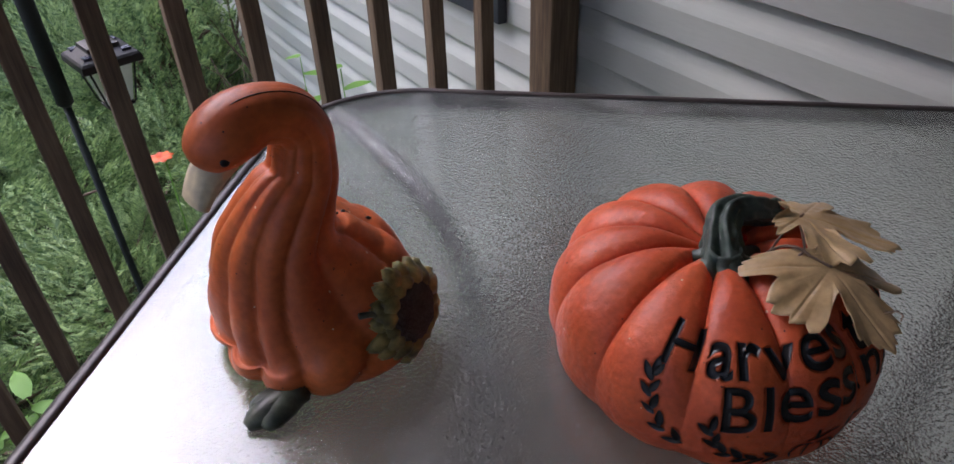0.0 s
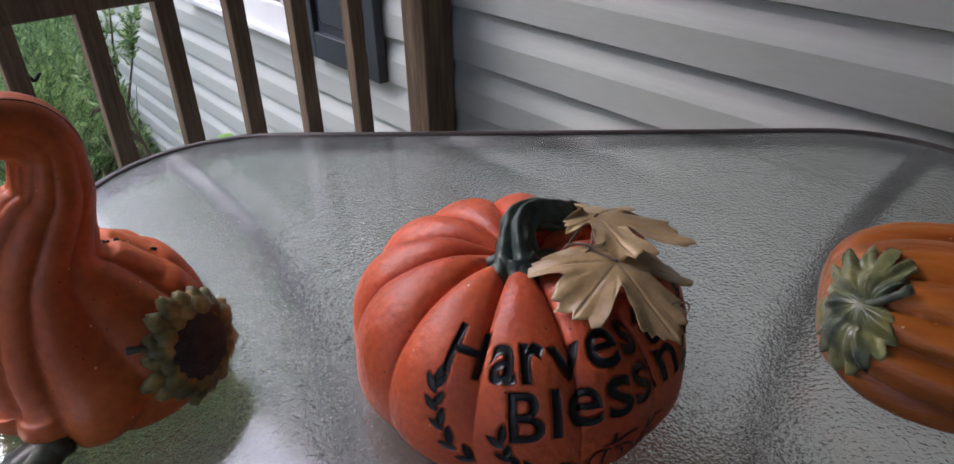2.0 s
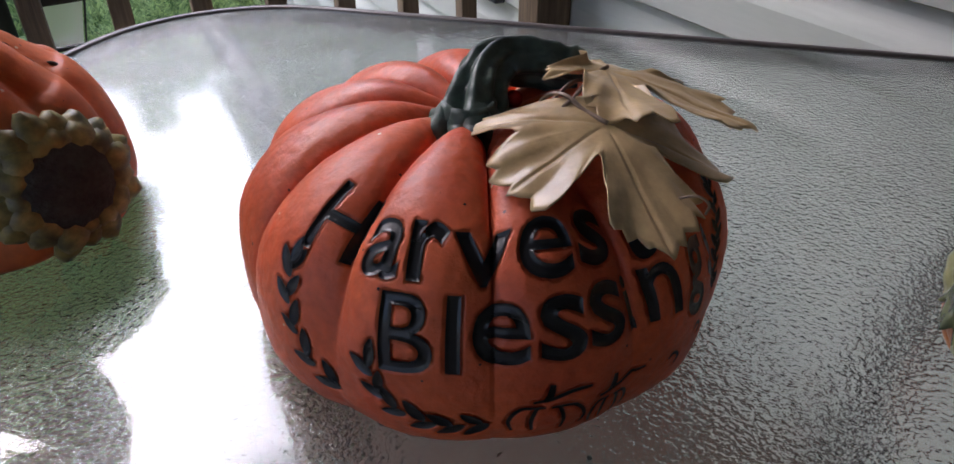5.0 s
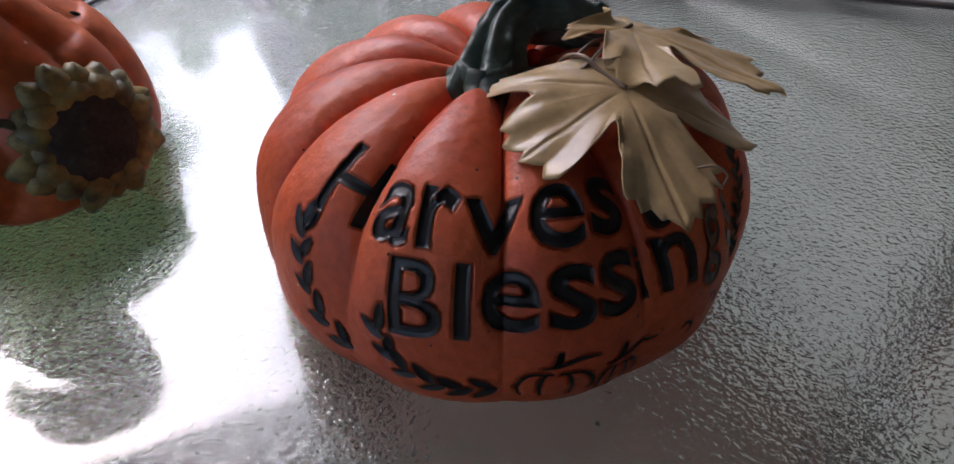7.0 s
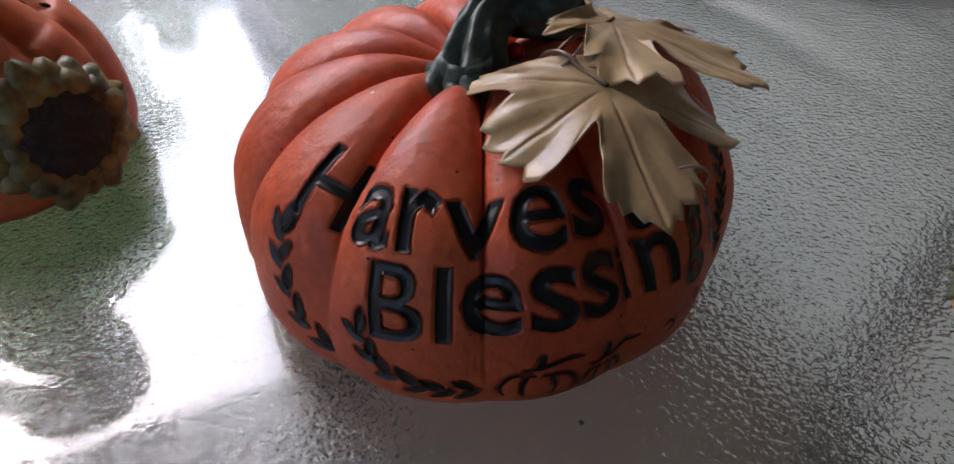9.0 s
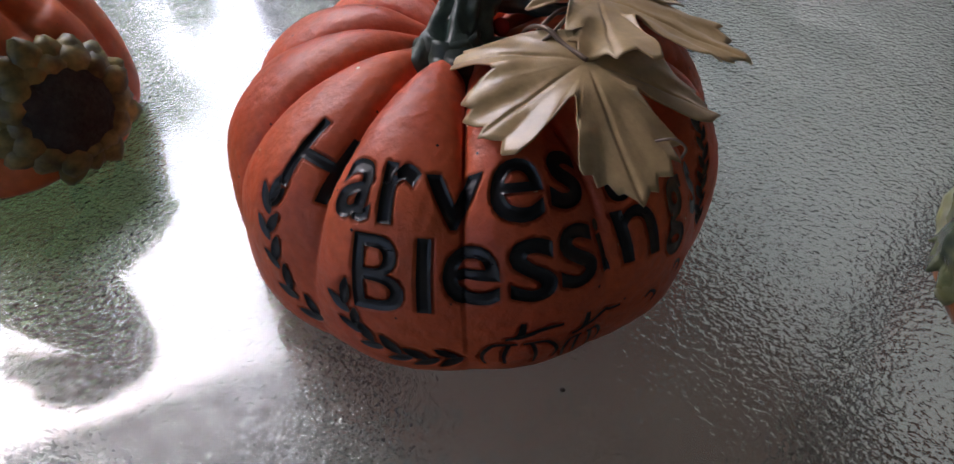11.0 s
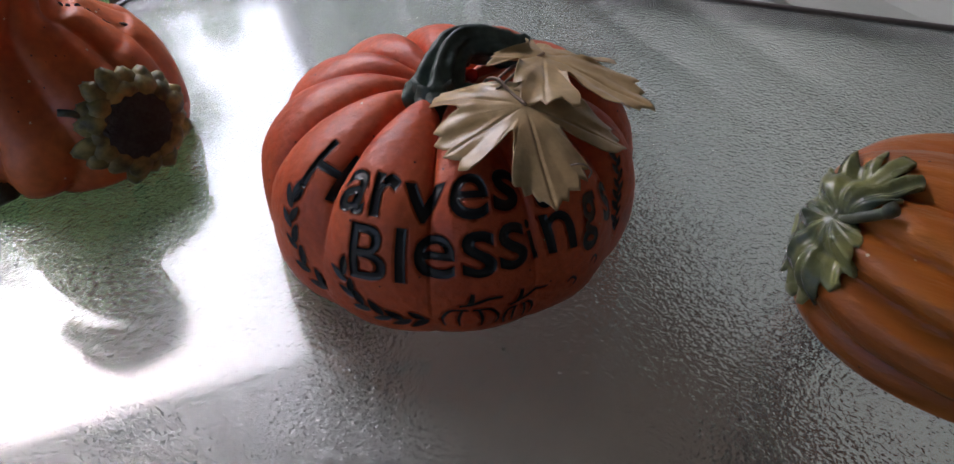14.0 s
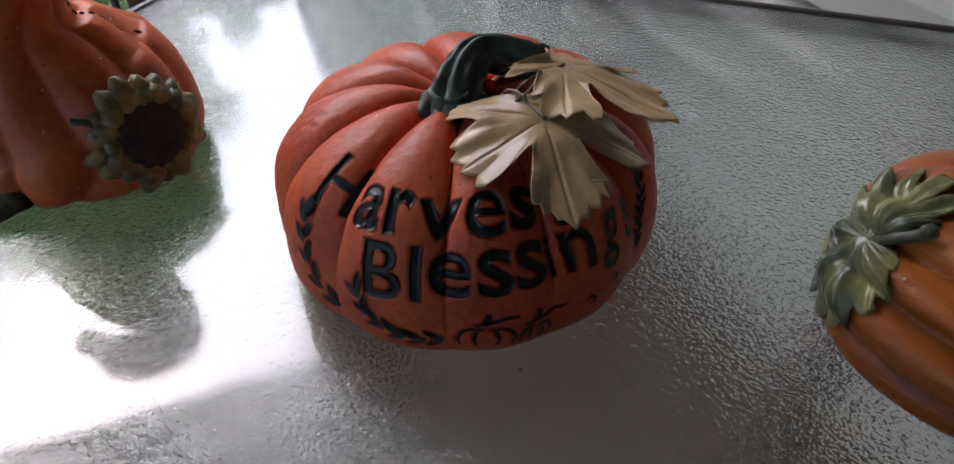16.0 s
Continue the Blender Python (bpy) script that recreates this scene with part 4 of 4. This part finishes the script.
def rosette(g, world_place, world_normal, world_x):
    """A holder at a place on a goose, its z axis out of the skin."""
    m = g.matrix_basis
    p = m.inverted() @ Vector(world_place)
    nrm = (m.inverted().to_3x3() @ Vector(world_normal)).normalized()
    x = m.inverted().to_3x3() @ Vector(world_x)
    x = (x - nrm * x.dot(nrm)).normalized()
    y = nrm.cross(x)
    return Matrix.Translation(p) @ Matrix((x, y, nrm)).transposed().to_4x4()


flower_m = rosette(goose1, (0.3118, 0.3925, 0.7680), (0.44, -0.86, 0.22), (-0.93, 0.1, 0.5)) @ Matrix.Scale(0.98, 4)
bm = bmesh.new()
rnd = random.Random(4)
bmesh.ops.create_uvsphere(bm, u_segments=36, v_segments=18, radius=0.0305, matrix=Matrix.Diagonal((1, 1, 0.42, 1)))
for v in bm.verts:
    v.co += v.co.normalized() * (0.0016 * noise.noise(v.co * 260) + 0.0018 * noise.noise(v.co * 90))
flower = part("sunflower", bm, M_disc, goose1, "dark sunflower disc with olive petals")
flower.matrix_basis = flower_m
for ring, (cnt, r1, lift) in enumerate(((17, 0.050, 0.003), (15, 0.043, 0.007))):
    for k in range(cnt):
        bm = bmesh.new()
        petal(bm, 2 * math.pi * (k + 0.5 * ring) / cnt + rnd.uniform(-0.06, 0.06), 0.018, r1 * rnd.uniform(0.85, 1.05), 0.0094, lift, rnd.uniform(0.004, 0.011))
        part("petal", bm, M_petal, flower)
bm = bmesh.new()
tube(bm, [(0.034, 0.004, -0.006), (0.046, 0.004, -0.006), (0.054, 0.006, -0.009)], [0.003, 0.0028, 0.003], 8)
part("flower_stalk", bm, M_foot, flower)

G2 = Matrix.Translation((0.7805, -0.0137, TABLE_Z + 0.0005)) @ Matrix.Rotation(radians(-60), 4, "Z")
goose2 = goose("amber orange ribbed gourd goose with a green leaf on its tail", G2, M_goose2, LYING, 0.17, 0.007, -0.017)
leaf_m = rosette(goose2, (0.6915, 0.0510, 0.800), (-0.76, 0.28, 0.58), (0.55, -0.78, 0.22))
tail = next(o for o in goose2.children if o.name.startswith("body"))
bm = bmesh.new()
bm.from_mesh(tail.data)
wrap = BVHTree.FromBMesh(bm)
bm.free()
bm = bmesh.new()
rows = []
RELIEF_A = ((0, 0.044), (20, 0.041), (40, 0.040), (60, 0.047), (84, 0.056), (105, 0.052), (125, 0.050), (150, 0.040), (165, 0.025), (180, 0.010))
RELIEF_B = ((0, 0.044), (25, 0.050), (48, 0.053), (75, 0.047), (100, 0.040), (125, 0.032), (150, 0.020), (165, 0.013), (180, 0.010))


def relief_radius(d):
    """Radius of the moulded leaf by degrees from its tip: pointed lobes on one side, blunt ones on the other."""
    side, beats, cut = (RELIEF_A, (34, 52, 70, 88, 107, 128, 150), 0.27) if d > 0 else (RELIEF_B, (14, 32, 50, 68, 88, 108, 132), 0.15)
    base = float(np.interp(abs(d), [p[0] for p in side], [p[1] for p in side]))
    near = min(abs(abs(d) - b) for b in beats)
    return base * (1 - cut * max(0.0, 1 - near / 6.0) ** 1.2) if 8 < abs(d) < 160 else base


g_out = [relief_radius(360.0 * k / 420 - 180) for k in range(420)]
out_dir = leaf_m.to_3x3() @ Vector((0, 0, 1))
for j in range(1, 19):
    row = []
    q = j / 18
    for k in range(420):
        a = 2 * math.pi * k / 420 - math.pi
        rr = g_out[k] * q
        px, py = -math.cos(a) * rr, math.sin(a) * rr
        vein = min(abs(math.sin(a - radians(v))) + (2 if math.cos(a - radians(v)) < 0 else 0) for v in (0, 46, -46, 93, -93, 140, -140)) * rr
        hit = wrap.ray_cast(leaf_m @ Vector((px, py, 0.2)), -out_dir)[0]
        drop = (leaf_m.inverted() @ hit).z if hit else -0.05
        hgt = max(drop, 0.004 - 6.5 * rr * rr) + 0.0035 + 0.0048 * smooth(vein / 0.009) * min(1, rr / 0.015) - 0.003 * q ** 4
        row.append((px, py, hgt + 0.0010 * math.sin(a * 23) * q))
    rows.append(row)
vs = grid(bm, rows, wrap=True)
bm.faces.new(vs[0])
bmesh.ops.recalc_face_normals(bm, faces=bm.faces)
bmesh.ops.solidify(bm, geom=bm.faces[:], thickness=0.003)
gleaf = part("leaf", bm, M_gleaf, goose2, "glossy mottled green leaf")
gleaf.matrix_basis = leaf_m
bm = bmesh.new()
tube(bm, spline([(0.002, 0.0, 0.010), (0.014, 0.0, 0.012), (0.026, 0.002, 0.010), (0.034, 0.003, 0.012)], 5), [0.0032] * 12 + [0.0042] * 4, 10)
part("leaf_stalk", bm, M_foot, gleaf)

# speck of grit on the glass
bm = bmesh.new()
bmesh.ops.create_icosphere(bm, subdivisions=2, radius=0.0012, matrix=Matrix.Translation((0.5035, 0.107, TABLE_Z + 0.0009)))
tagged(obj("grit_speck", bm, M_disc), "tiny dark speck of grit on the glass", "speck")


# ---- the garden ----
def juniper_spray(rnd, bm, base, direction, length):
    """A feathery spray: a bent axis with rows of thin leaflets."""
    d = direction.normalized()
    side = d.cross(Vector((0, 0, 1)))
    side = side.normalized() if side.length > 0.1 else Vector((1, 0, 0))
    up = side.cross(d)
    n = 8
    for k in range(n):
        t = (k + 0.5) / n
        p = base + d * length * t + up * 0.10 * length * math.sin(t * 2.5)
        for sgn in (-1, 1):
            ln = length * (0.42 - 0.25 * t) * rnd.uniform(0.8, 1.2)
            q = p + (d * 0.75 + side * sgn * 0.75 + up * rnd.uniform(-0.25, 0.45)).normalized() * ln
            w = up.lerp(side, 0.5) * ln * 0.24
            m_ = p.lerp(q, 0.5)
            a, b, c, e = bm.verts.new(p), bm.verts.new(m_ + w), bm.verts.new(q), bm.verts.new(m_ - w)
            bm.faces.new((a, b, c, e))


def juniper_mesh(seed, count, spread, height):
    rnd = random.Random(seed)
    bm = bmesh.new()
    for _ in range(count):
        a, r = rnd.uniform(0, 2 * math.pi), spread * math.sqrt(rnd.random())
        lump = 0.70 + 0.75 * noise.noise((math.cos(a) * r * 6.5, math.sin(a) * r * 6.5, seed))
        hz = height * lump * (1 - (r / spread) ** 2) ** 0.5 * rnd.uniform(0.6, 1.0)
        out = Vector((math.cos(a), math.sin(a), 0)) * (0.4 + r / spread) + Vector((rnd.uniform(-0.5, 0.5), rnd.uniform(-0.5, 0.5), rnd.uniform(0.25, 1.2)))
        juniper_spray(rnd, bm, Vector((math.cos(a) * r, math.sin(a) * r, hz)), out, rnd.uniform(0.05, 0.105))
    me = bpy.data.meshes.new("foliage")
    bm.to_mesh(me)
    bm.free()
    me.materials.append(M_juniper)
    return me


JUN = [juniper_mesh(s, 4600, 0.75, 0.55) for s in (1, 2, 3)]


def branches_mesh(seed):
    rnd = random.Random(seed)
    bm = bmesh.new()
    for _ in range(14):
        a = rnd.uniform(0, 2 * math.pi)
        tube(bm, [(0, 0, 0), (0.25 * math.cos(a), 0.25 * math.sin(a), 0.22), (0.55 * math.cos(a), 0.55 * math.sin(a), 0.34)], [0.014, 0.009, 0.004], 6)
    me = bpy.data.meshes.new("branches")
    bm.to_mesh(me)
    bm.free()
    me.materials.append(M_twig)
    return me


JBR = branches_mesh(5)
rnd = random.Random(11)
k = 0
for gx, gy, sc, *tall in ((-1.5, 2.6, 1.1), (-0.7, 2.35, 1.0), (0.05, 2.7, 1.0), (-1.2, 3.6, 1.2), (-0.3, 3.7, 1.2), (0.55, 3.75, 1.05), (-2.2, 3.3, 1.2),
                   (-1.8, 4.8, 1.3), (-0.7, 4.9, 1.3), (0.35, 5.0, 1.3), (1.2, 6.0, 1.2), (-2.8, 4.4, 1.3), (0.3, 6.3, 1.4), (-1.2, 6.3, 1.4), (-2.8, 6.2, 1.4),
                   (2.3, 6.6, 1.4), (-0.95, 1.95, 0.7), (0.62, 2.75, 0.72), (0.42, 2.0, 0.5), (-0.30, 1.95, 0.55), (0.88, 2.05, 0.5),
                   (0.60, 4.75, 1.15, 1.9), (1.05, 5.75, 1.2, 2.1), (-0.25, 5.6, 1.3, 1.9), (1.9, 7.6, 1.5, 2.0), (0.3, 7.6, 1.5, 2.0)):
    sh = thing("juniper_shrub", "low spreading feathery green juniper shrub", "shrub",
               Matrix.Translation((gx, gy, GROUND_Z + 0.0)) @ Matrix.Rotation(rnd.uniform(0, 6.28), 4, "Z") @ Matrix.Diagonal((sc, sc, sc * rnd.uniform(0.85, 1.1) * (tall[0] if tall else 1), 1)), group="juniper shrubs")
    for nm, me in (("foliage", JUN[k % 3]), ("branch_tangle", JBR)):
        o = new(nm, me)
        o.parent = sh
    k += 1


# thin half-bare sapling by the siding
sapling = thing("sapling", "thin half-bare sapling with sparse feathery sprigs by the siding", "sapling", Matrix.Translation((1.09, 3.75, GROUND_Z)) @ Matrix.Diagonal((1.15, 1.15, 1.27, 1)))
twigs = [[(0, 0, 0), (0.03, 0.01, 0.35), (-0.02, 0.02, 0.68), (0.03, 0.0, 1.05)], [(0.02, 0.01, 0.45), (-0.07, 0.05, 0.62), (-0.15, 0.04, 0.80)],
         [(-0.01, 0.02, 0.62), (0.06, 0.04, 0.78), (0.12, 0.03, 0.95)], [(0.0, 0.02, 0.76), (-0.05, 0.0, 0.88), (-0.08, 0.02, 0.97)]]
tufts = bmesh.new()
for pts in twigs:
    bm = bmesh.new()
    line = spline(pts, 6)
    tube(bm, line, [0.012 * (1 - 0.75 * i / (len(line) - 1)) * (1 if pts is twigs[0] else 0.55) for i in range(len(line))], 6)
    part("stem", bm, M_twig, sapling)
    for q in range(44):
        p = Vector(line[int(len(line) * rnd.uniform(0.5, 0.999))])
        juniper_spray(rnd, tufts, p, Vector((rnd.uniform(-0.7, 0.7), rnd.uniform(-0.7, 0.7), rnd.uniform(0.2, 1.0))), rnd.uniform(0.05, 0.11))
tagged(part("foliage", tufts, M_juniper, sapling), kind="stuff")


def blade_leaf(bm, base, d, length, width, droop):
    d = d.normalized()
    side = d.cross(Vector((0, 0, 1))).normalized()
    rows = []
    for i in range(6):
        t = i / 5
        w = width * math.sin(math.pi * (0.1 + 0.88 * t)) ** 0.8
        p = base + d * length * t - Vector((0, 0, droop * t * t))
        rows.append([p - side * w, p + Vector((0, 0, 0.004)), p + side * w])
    grid(bm, rows)


def seedling(at, height, seed):
    """A small broad-leaved weed."""
    rnd = random.Random(seed)
    s = thing("weed_plant", "bright green broad-leaved weed by the house wall", "plant", Matrix.Translation(at), group="weeds")
    bm = bmesh.new()
    tube(bm, [(0, 0, 0), (0.02, 0.01, height * 0.5), (0.01, 0.0, height)], [0.005, 0.004, 0.002], 7)
    part("stalk", bm, M_seedling, s)
    for k in range(7):
        bm = bmesh.new()
        a = k * 2.4 + rnd.uniform(-0.3, 0.3)
        z = height * (0.45 + 0.55 * k / 6)
        blade_leaf(bm, Vector((0.012, 0.004, z)), Vector((math.cos(a), math.sin(a), rnd.uniform(0.0, 0.4))), rnd.uniform(0.09, 0.15), 0.030, 0.03)
        part("leaf", bm, M_seedling, s)


seedling((1.12, 2.98, GROUND_Z), 0.90, 1)
seedling((1.12, 2.52, GROUND_Z), 1.0, 2)
seedling((0.98, 2.9, GROUND_Z), 0.75, 3)
seedling((-0.27, 2.02, GROUND_Z), 0.45, 5)
seedling((-0.42, 2.08, GROUND_Z), 0.48, 6)

# bare twiggy shrub by the corner of the house
for bx, by, hh, seed in ((1.0, 4.6, 0.9, 1), (0.8, 4.2, 0.7, 2), (1.1, 3.9, 0.7, 3)):
    tw = thing("bare_shrub", "bare brown twiggy shrub against the house wall", "shrub", Matrix.Translation((bx, by, GROUND_Z)), group="bare shrubs")
    rnd = random.Random(seed)
    bm = bmesh.new()
    for _ in range(34):
        a, l = rnd.uniform(0, 6.28), rnd.uniform(0.5, 1.0) * hh
        p = Vector((0, 0, 0))
        pts = [p]
        d = Vector((math.cos(a) * 0.5, math.sin(a) * 0.5, 1))
        for _k in range(5):
            d = (d + Vector((rnd.uniform(-0.5, 0.5), rnd.uniform(-0.5, 0.5), rnd.uniform(-0.1, 0.2)))).normalized()
            p = p + d * l / 5
            pts.append(p)
        tube(bm, pts, list(np.linspace(0.009, 0.002, 6)), 5)
    part("twig_tangle", bm, M_twig, tw)

# orange blossoms among the junipers
for fx, fy, fz in ((0.40, 2.60, -0.14), (-0.32, 2.6, -0.25)):
    fl = thing("orange_flower", "small orange blossom among the shrubs", "flower", Matrix.Translation((fx, fy, fz)), group="orange flowers")
    bm = bmesh.new()
    for k in range(8):
        a = k * 0.785
        blade_leaf(bm, Vector((0, 0, 0)), Vector((math.cos(a), math.sin(a), 0.5)), 0.05, 0.018, 0.02)
    part("bloom", bm, M_flowerred, fl)
    bm = bmesh.new()
    tube(bm, [(0, 0, GROUND_Z - fz), (0.01, 0, 0)], [0.004, 0.003], 6)
    part("stalk", bm, M_seedling, fl)

# hook stand with hanging lanterns
stand = thing("hook_stand", "dark green metal garden pole with curved hanging hooks", "garden pole", Matrix.Translation((0.15, 1.75, GROUND_Z)))
bm = bmesh.new()
tube(bm, [(0, 0, 0), (0, 0, 1.44)], 0.0095, 12)
part("pole", bm, M_polegreen, stand)
bm = bmesh.new()
tube(bm, [(0, 0, 1.43), (0, 0, 1.44), (0, 0, 1.69), (0, 0, 1.70)], [0.010, 0.019, 0.019, 0.013], 12)
part("sleeve", bm, M_polegreen, stand)
for sx, sy, reach in ((1, 0.1, 0.095), (-1, 0.1, 0.23), (1, -0.35, 0.27)):
    bm = bmesh.new()
    r = reach
    tube(bm, spline([(0, 0, 1.67), (sx * 0.012, sy * 0.01, 1.72), (sx * r * 0.5, sy * r * 0.5, 1.78), (sx * r * 0.95, sy * r * 0.9, 1.73), (sx * r, sy * r, 1.63),
                     (sx * (r + 0.012), sy * r, 1.602), (sx * (r + 0.028), sy * r, 1.615)], 6), 0.0045, 8)
    part("hook", bm, M_polegreen, stand)


def lantern(at):
    s = thing("solar_lantern", "black square solar garden lantern with frosted glass, hanging from a hook", "lantern", at, group="lanterns")
    bm = bmesh.new()
    w = 0.078
    rows = []
    for hw, z in ((w, 0.0), (w + 0.002, 0.004), (w, 0.020), (w * 0.93, 0.026), (w * 0.55, 0.040), (w * 0.53, 0.052), (w * 0.18, 0.062), (0.006, 0.072)):
        rows.append([(hw, hw, z), (-hw, hw, z), (-hw, -hw, z), (hw, -hw, z)])
    vs = grid(bm, rows, wrap=True)
    bm.faces.new(vs[0][::-1])
    bm.faces.new(vs[-1])
    cap = part("cap", bm, M_blackmetal, s, "black pyramid cap", smooth=False)
    for sx in (-1, 1):
        for sy in (-1, 1):
            bm = bmesh.new()
            box(bm, (sx * 0.050 - 0.012, sy * 0.050 - 0.012, 0.031), (sx * 0.050 + 0.012, sy * 0.050 + 0.012, 0.0375), 0.001)
            part("solar_cell", bm, M_solar, cap, smooth=False)
    bm = bmesh.new()
    rows = [[(hw, hw, z), (-hw, hw, z), (-hw, -hw, z), (hw, -hw, z)] for hw, z in ((0.055, -0.002), (0.033, -0.115), (0.031, -0.115), (0.053, -0.002))]
    grid(bm, rows + rows[:1], wrap=True)
    part("glass_body", bm, M_lampglass, s, "frosted tapered glass", smooth=False)
    for sx in (-1, 1):
        for sy in (-1, 1):
            bm = bmesh.new()
            tube(bm, [(sx * 0.060, sy * 0.060, 0.0), (sx * 0.037, sy * 0.037, -0.118), (sx * 0.020, sy * 0.020, -0.124)], 0.0028, 8)
            part("wire", bm, M_blackmetal, s)
    bm = bmesh.new()
    box(bm, (-0.036, -0.036, -0.128), (0.036, 0.036, -0.119), 0.003)
    part("base", bm, M_blackmetal, s)
    bm = bmesh.new()
    tube(bm, [(0.008 * math.cos(a), 0, 0.077 + 0.010 * math.sin(a)) for a in np.linspace(-1.4, 4.5, 16)], 0.0016, 6)
    part("hanging_ring", bm, M_blackmetal, s)
    return s


HOOK_Z = GROUND_Z + 1.585
l1 = lantern(Matrix.Translation((0.15 + 0.107, 1.7595, HOOK_Z - 0.0740)) @ Matrix.Rotation(radians(10), 4, "Z") @ Matrix.Scale(0.85, 4))
copy_thing(l1, Matrix.Translation((0.15 - 0.242, 1.773, HOOK_Z - 0.0740)) @ Matrix.Rotation(radians(-20), 4, "Z") @ Matrix.Scale(0.85, 4))


# trees beyond the garden
def tree_meshes(seed, height, spread):
    rnd = random.Random(seed)
    bt, bl = bmesh.new(), bmesh.new()
    tube(bt, [(0, 0, 0), (0.05, 0.02, height * 0.3), (0.0, 0.06, height * 0.6), (0.05, 0, height * 0.9)], [0.20, 0.15, 0.10, 0.03], 10)
    ends = []
    for k in range(26):
        z0 = height * rnd.uniform(0.18, 0.8)
        a = rnd.uniform(0, 6.28)
        reach = spread * rnd.uniform(0.55, 1.0) * (1.15 - abs(z0 / height - 0.42))
        e = Vector((math.cos(a) * reach, math.sin(a) * reach, z0 + rnd.uniform(0.4, 1.6)))
        m_ = Vector((math.cos(a) * reach * 0.5, math.sin(a) * reach * 0.5, z0 + 0.35))
        tube(bt, [(0, 0, z0), m_, e], [0.07, 0.045, 0.012], 6)
        ends += [m_.lerp(e, t) for t in (0.2, 0.6, 1.0)]
    ends.append(Vector((0, 0, height)))
    for e in ends:
        cr = rnd.uniform(0.45, 0.85)
        for _ in range(300):
            p = e + Vector((rnd.gauss(0, cr * 0.5), rnd.gauss(0, cr * 0.5), rnd.gauss(0, cr * 0.42)))
            d = Vector((rnd.uniform(-1, 1), rnd.uniform(-1, 1), rnd.uniform(-0.8, 0.5))).normalized()
            s = d.orthogonal().normalized() * 0.085
            l_ = 0.26
            bl.faces.new([bl.verts.new(p), bl.verts.new(p + d * l_ * 0.5 + s), bl.verts.new(p + d * l_), bl.verts.new(p + d * l_ * 0.5 - s)])
    out = []
    for nm, b_, m_ in (("trunk", bt, M_bark), ("crown", bl, M_tree)):
        me = bpy.data.meshes.new(nm)
        b_.to_mesh(me)
        b_.free()
        me.materials.append(m_)
        out.append((nm, me))
    return out


TREES = [tree_meshes(21, 9.5, 3.0), tree_meshes(22, 11.0, 3.4)]
for k, (tx, ty, sc) in enumerate(((-1.6, 13.5, 1.0), (-5.5, 12.0, 1.05), (-9.5, 11.0, 1.0), (-13.5, 9.0, 1.1), (-3.5, 17.5, 1.25), (-8.5, 17, 1.3), (2.6, 17.5, 0.85), (6.5, 15.5, 1.0),
                                  (11, 14, 1.0), (-15, 4, 1.1), (-16, -3, 1.1), (0.8, 22, 0.95), (-14, 15, 1.2), (-18, 9, 1.3))):
    tr = thing("tree", "leafy green garden tree beyond the shrubs", "tree",
               Matrix.Translation((tx, ty, GROUND_Z)) @ Matrix.Rotation(k * 1.7, 4, "Z") @ Matrix.Diagonal((sc, sc, sc, 1)), group="trees")
    for nm, me in TREES[k % 2]:
        o = new(nm, me)
        o.parent = tr

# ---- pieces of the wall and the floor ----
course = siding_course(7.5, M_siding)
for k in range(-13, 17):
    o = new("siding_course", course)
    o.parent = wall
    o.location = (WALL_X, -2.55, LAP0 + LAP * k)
bm = bmesh.new()
box(bm, (0, 0, 0), (3.4, 0.138, 0.035), 0.004)
first = obj("deck_board", bm, M_board, False)
for k in range(24):
    o = first if k == 0 else new("deck_board", first.data)
    o.parent = floor
    o.location = (-2.2, -2.4 + 0.1465 * k, -0.0355)
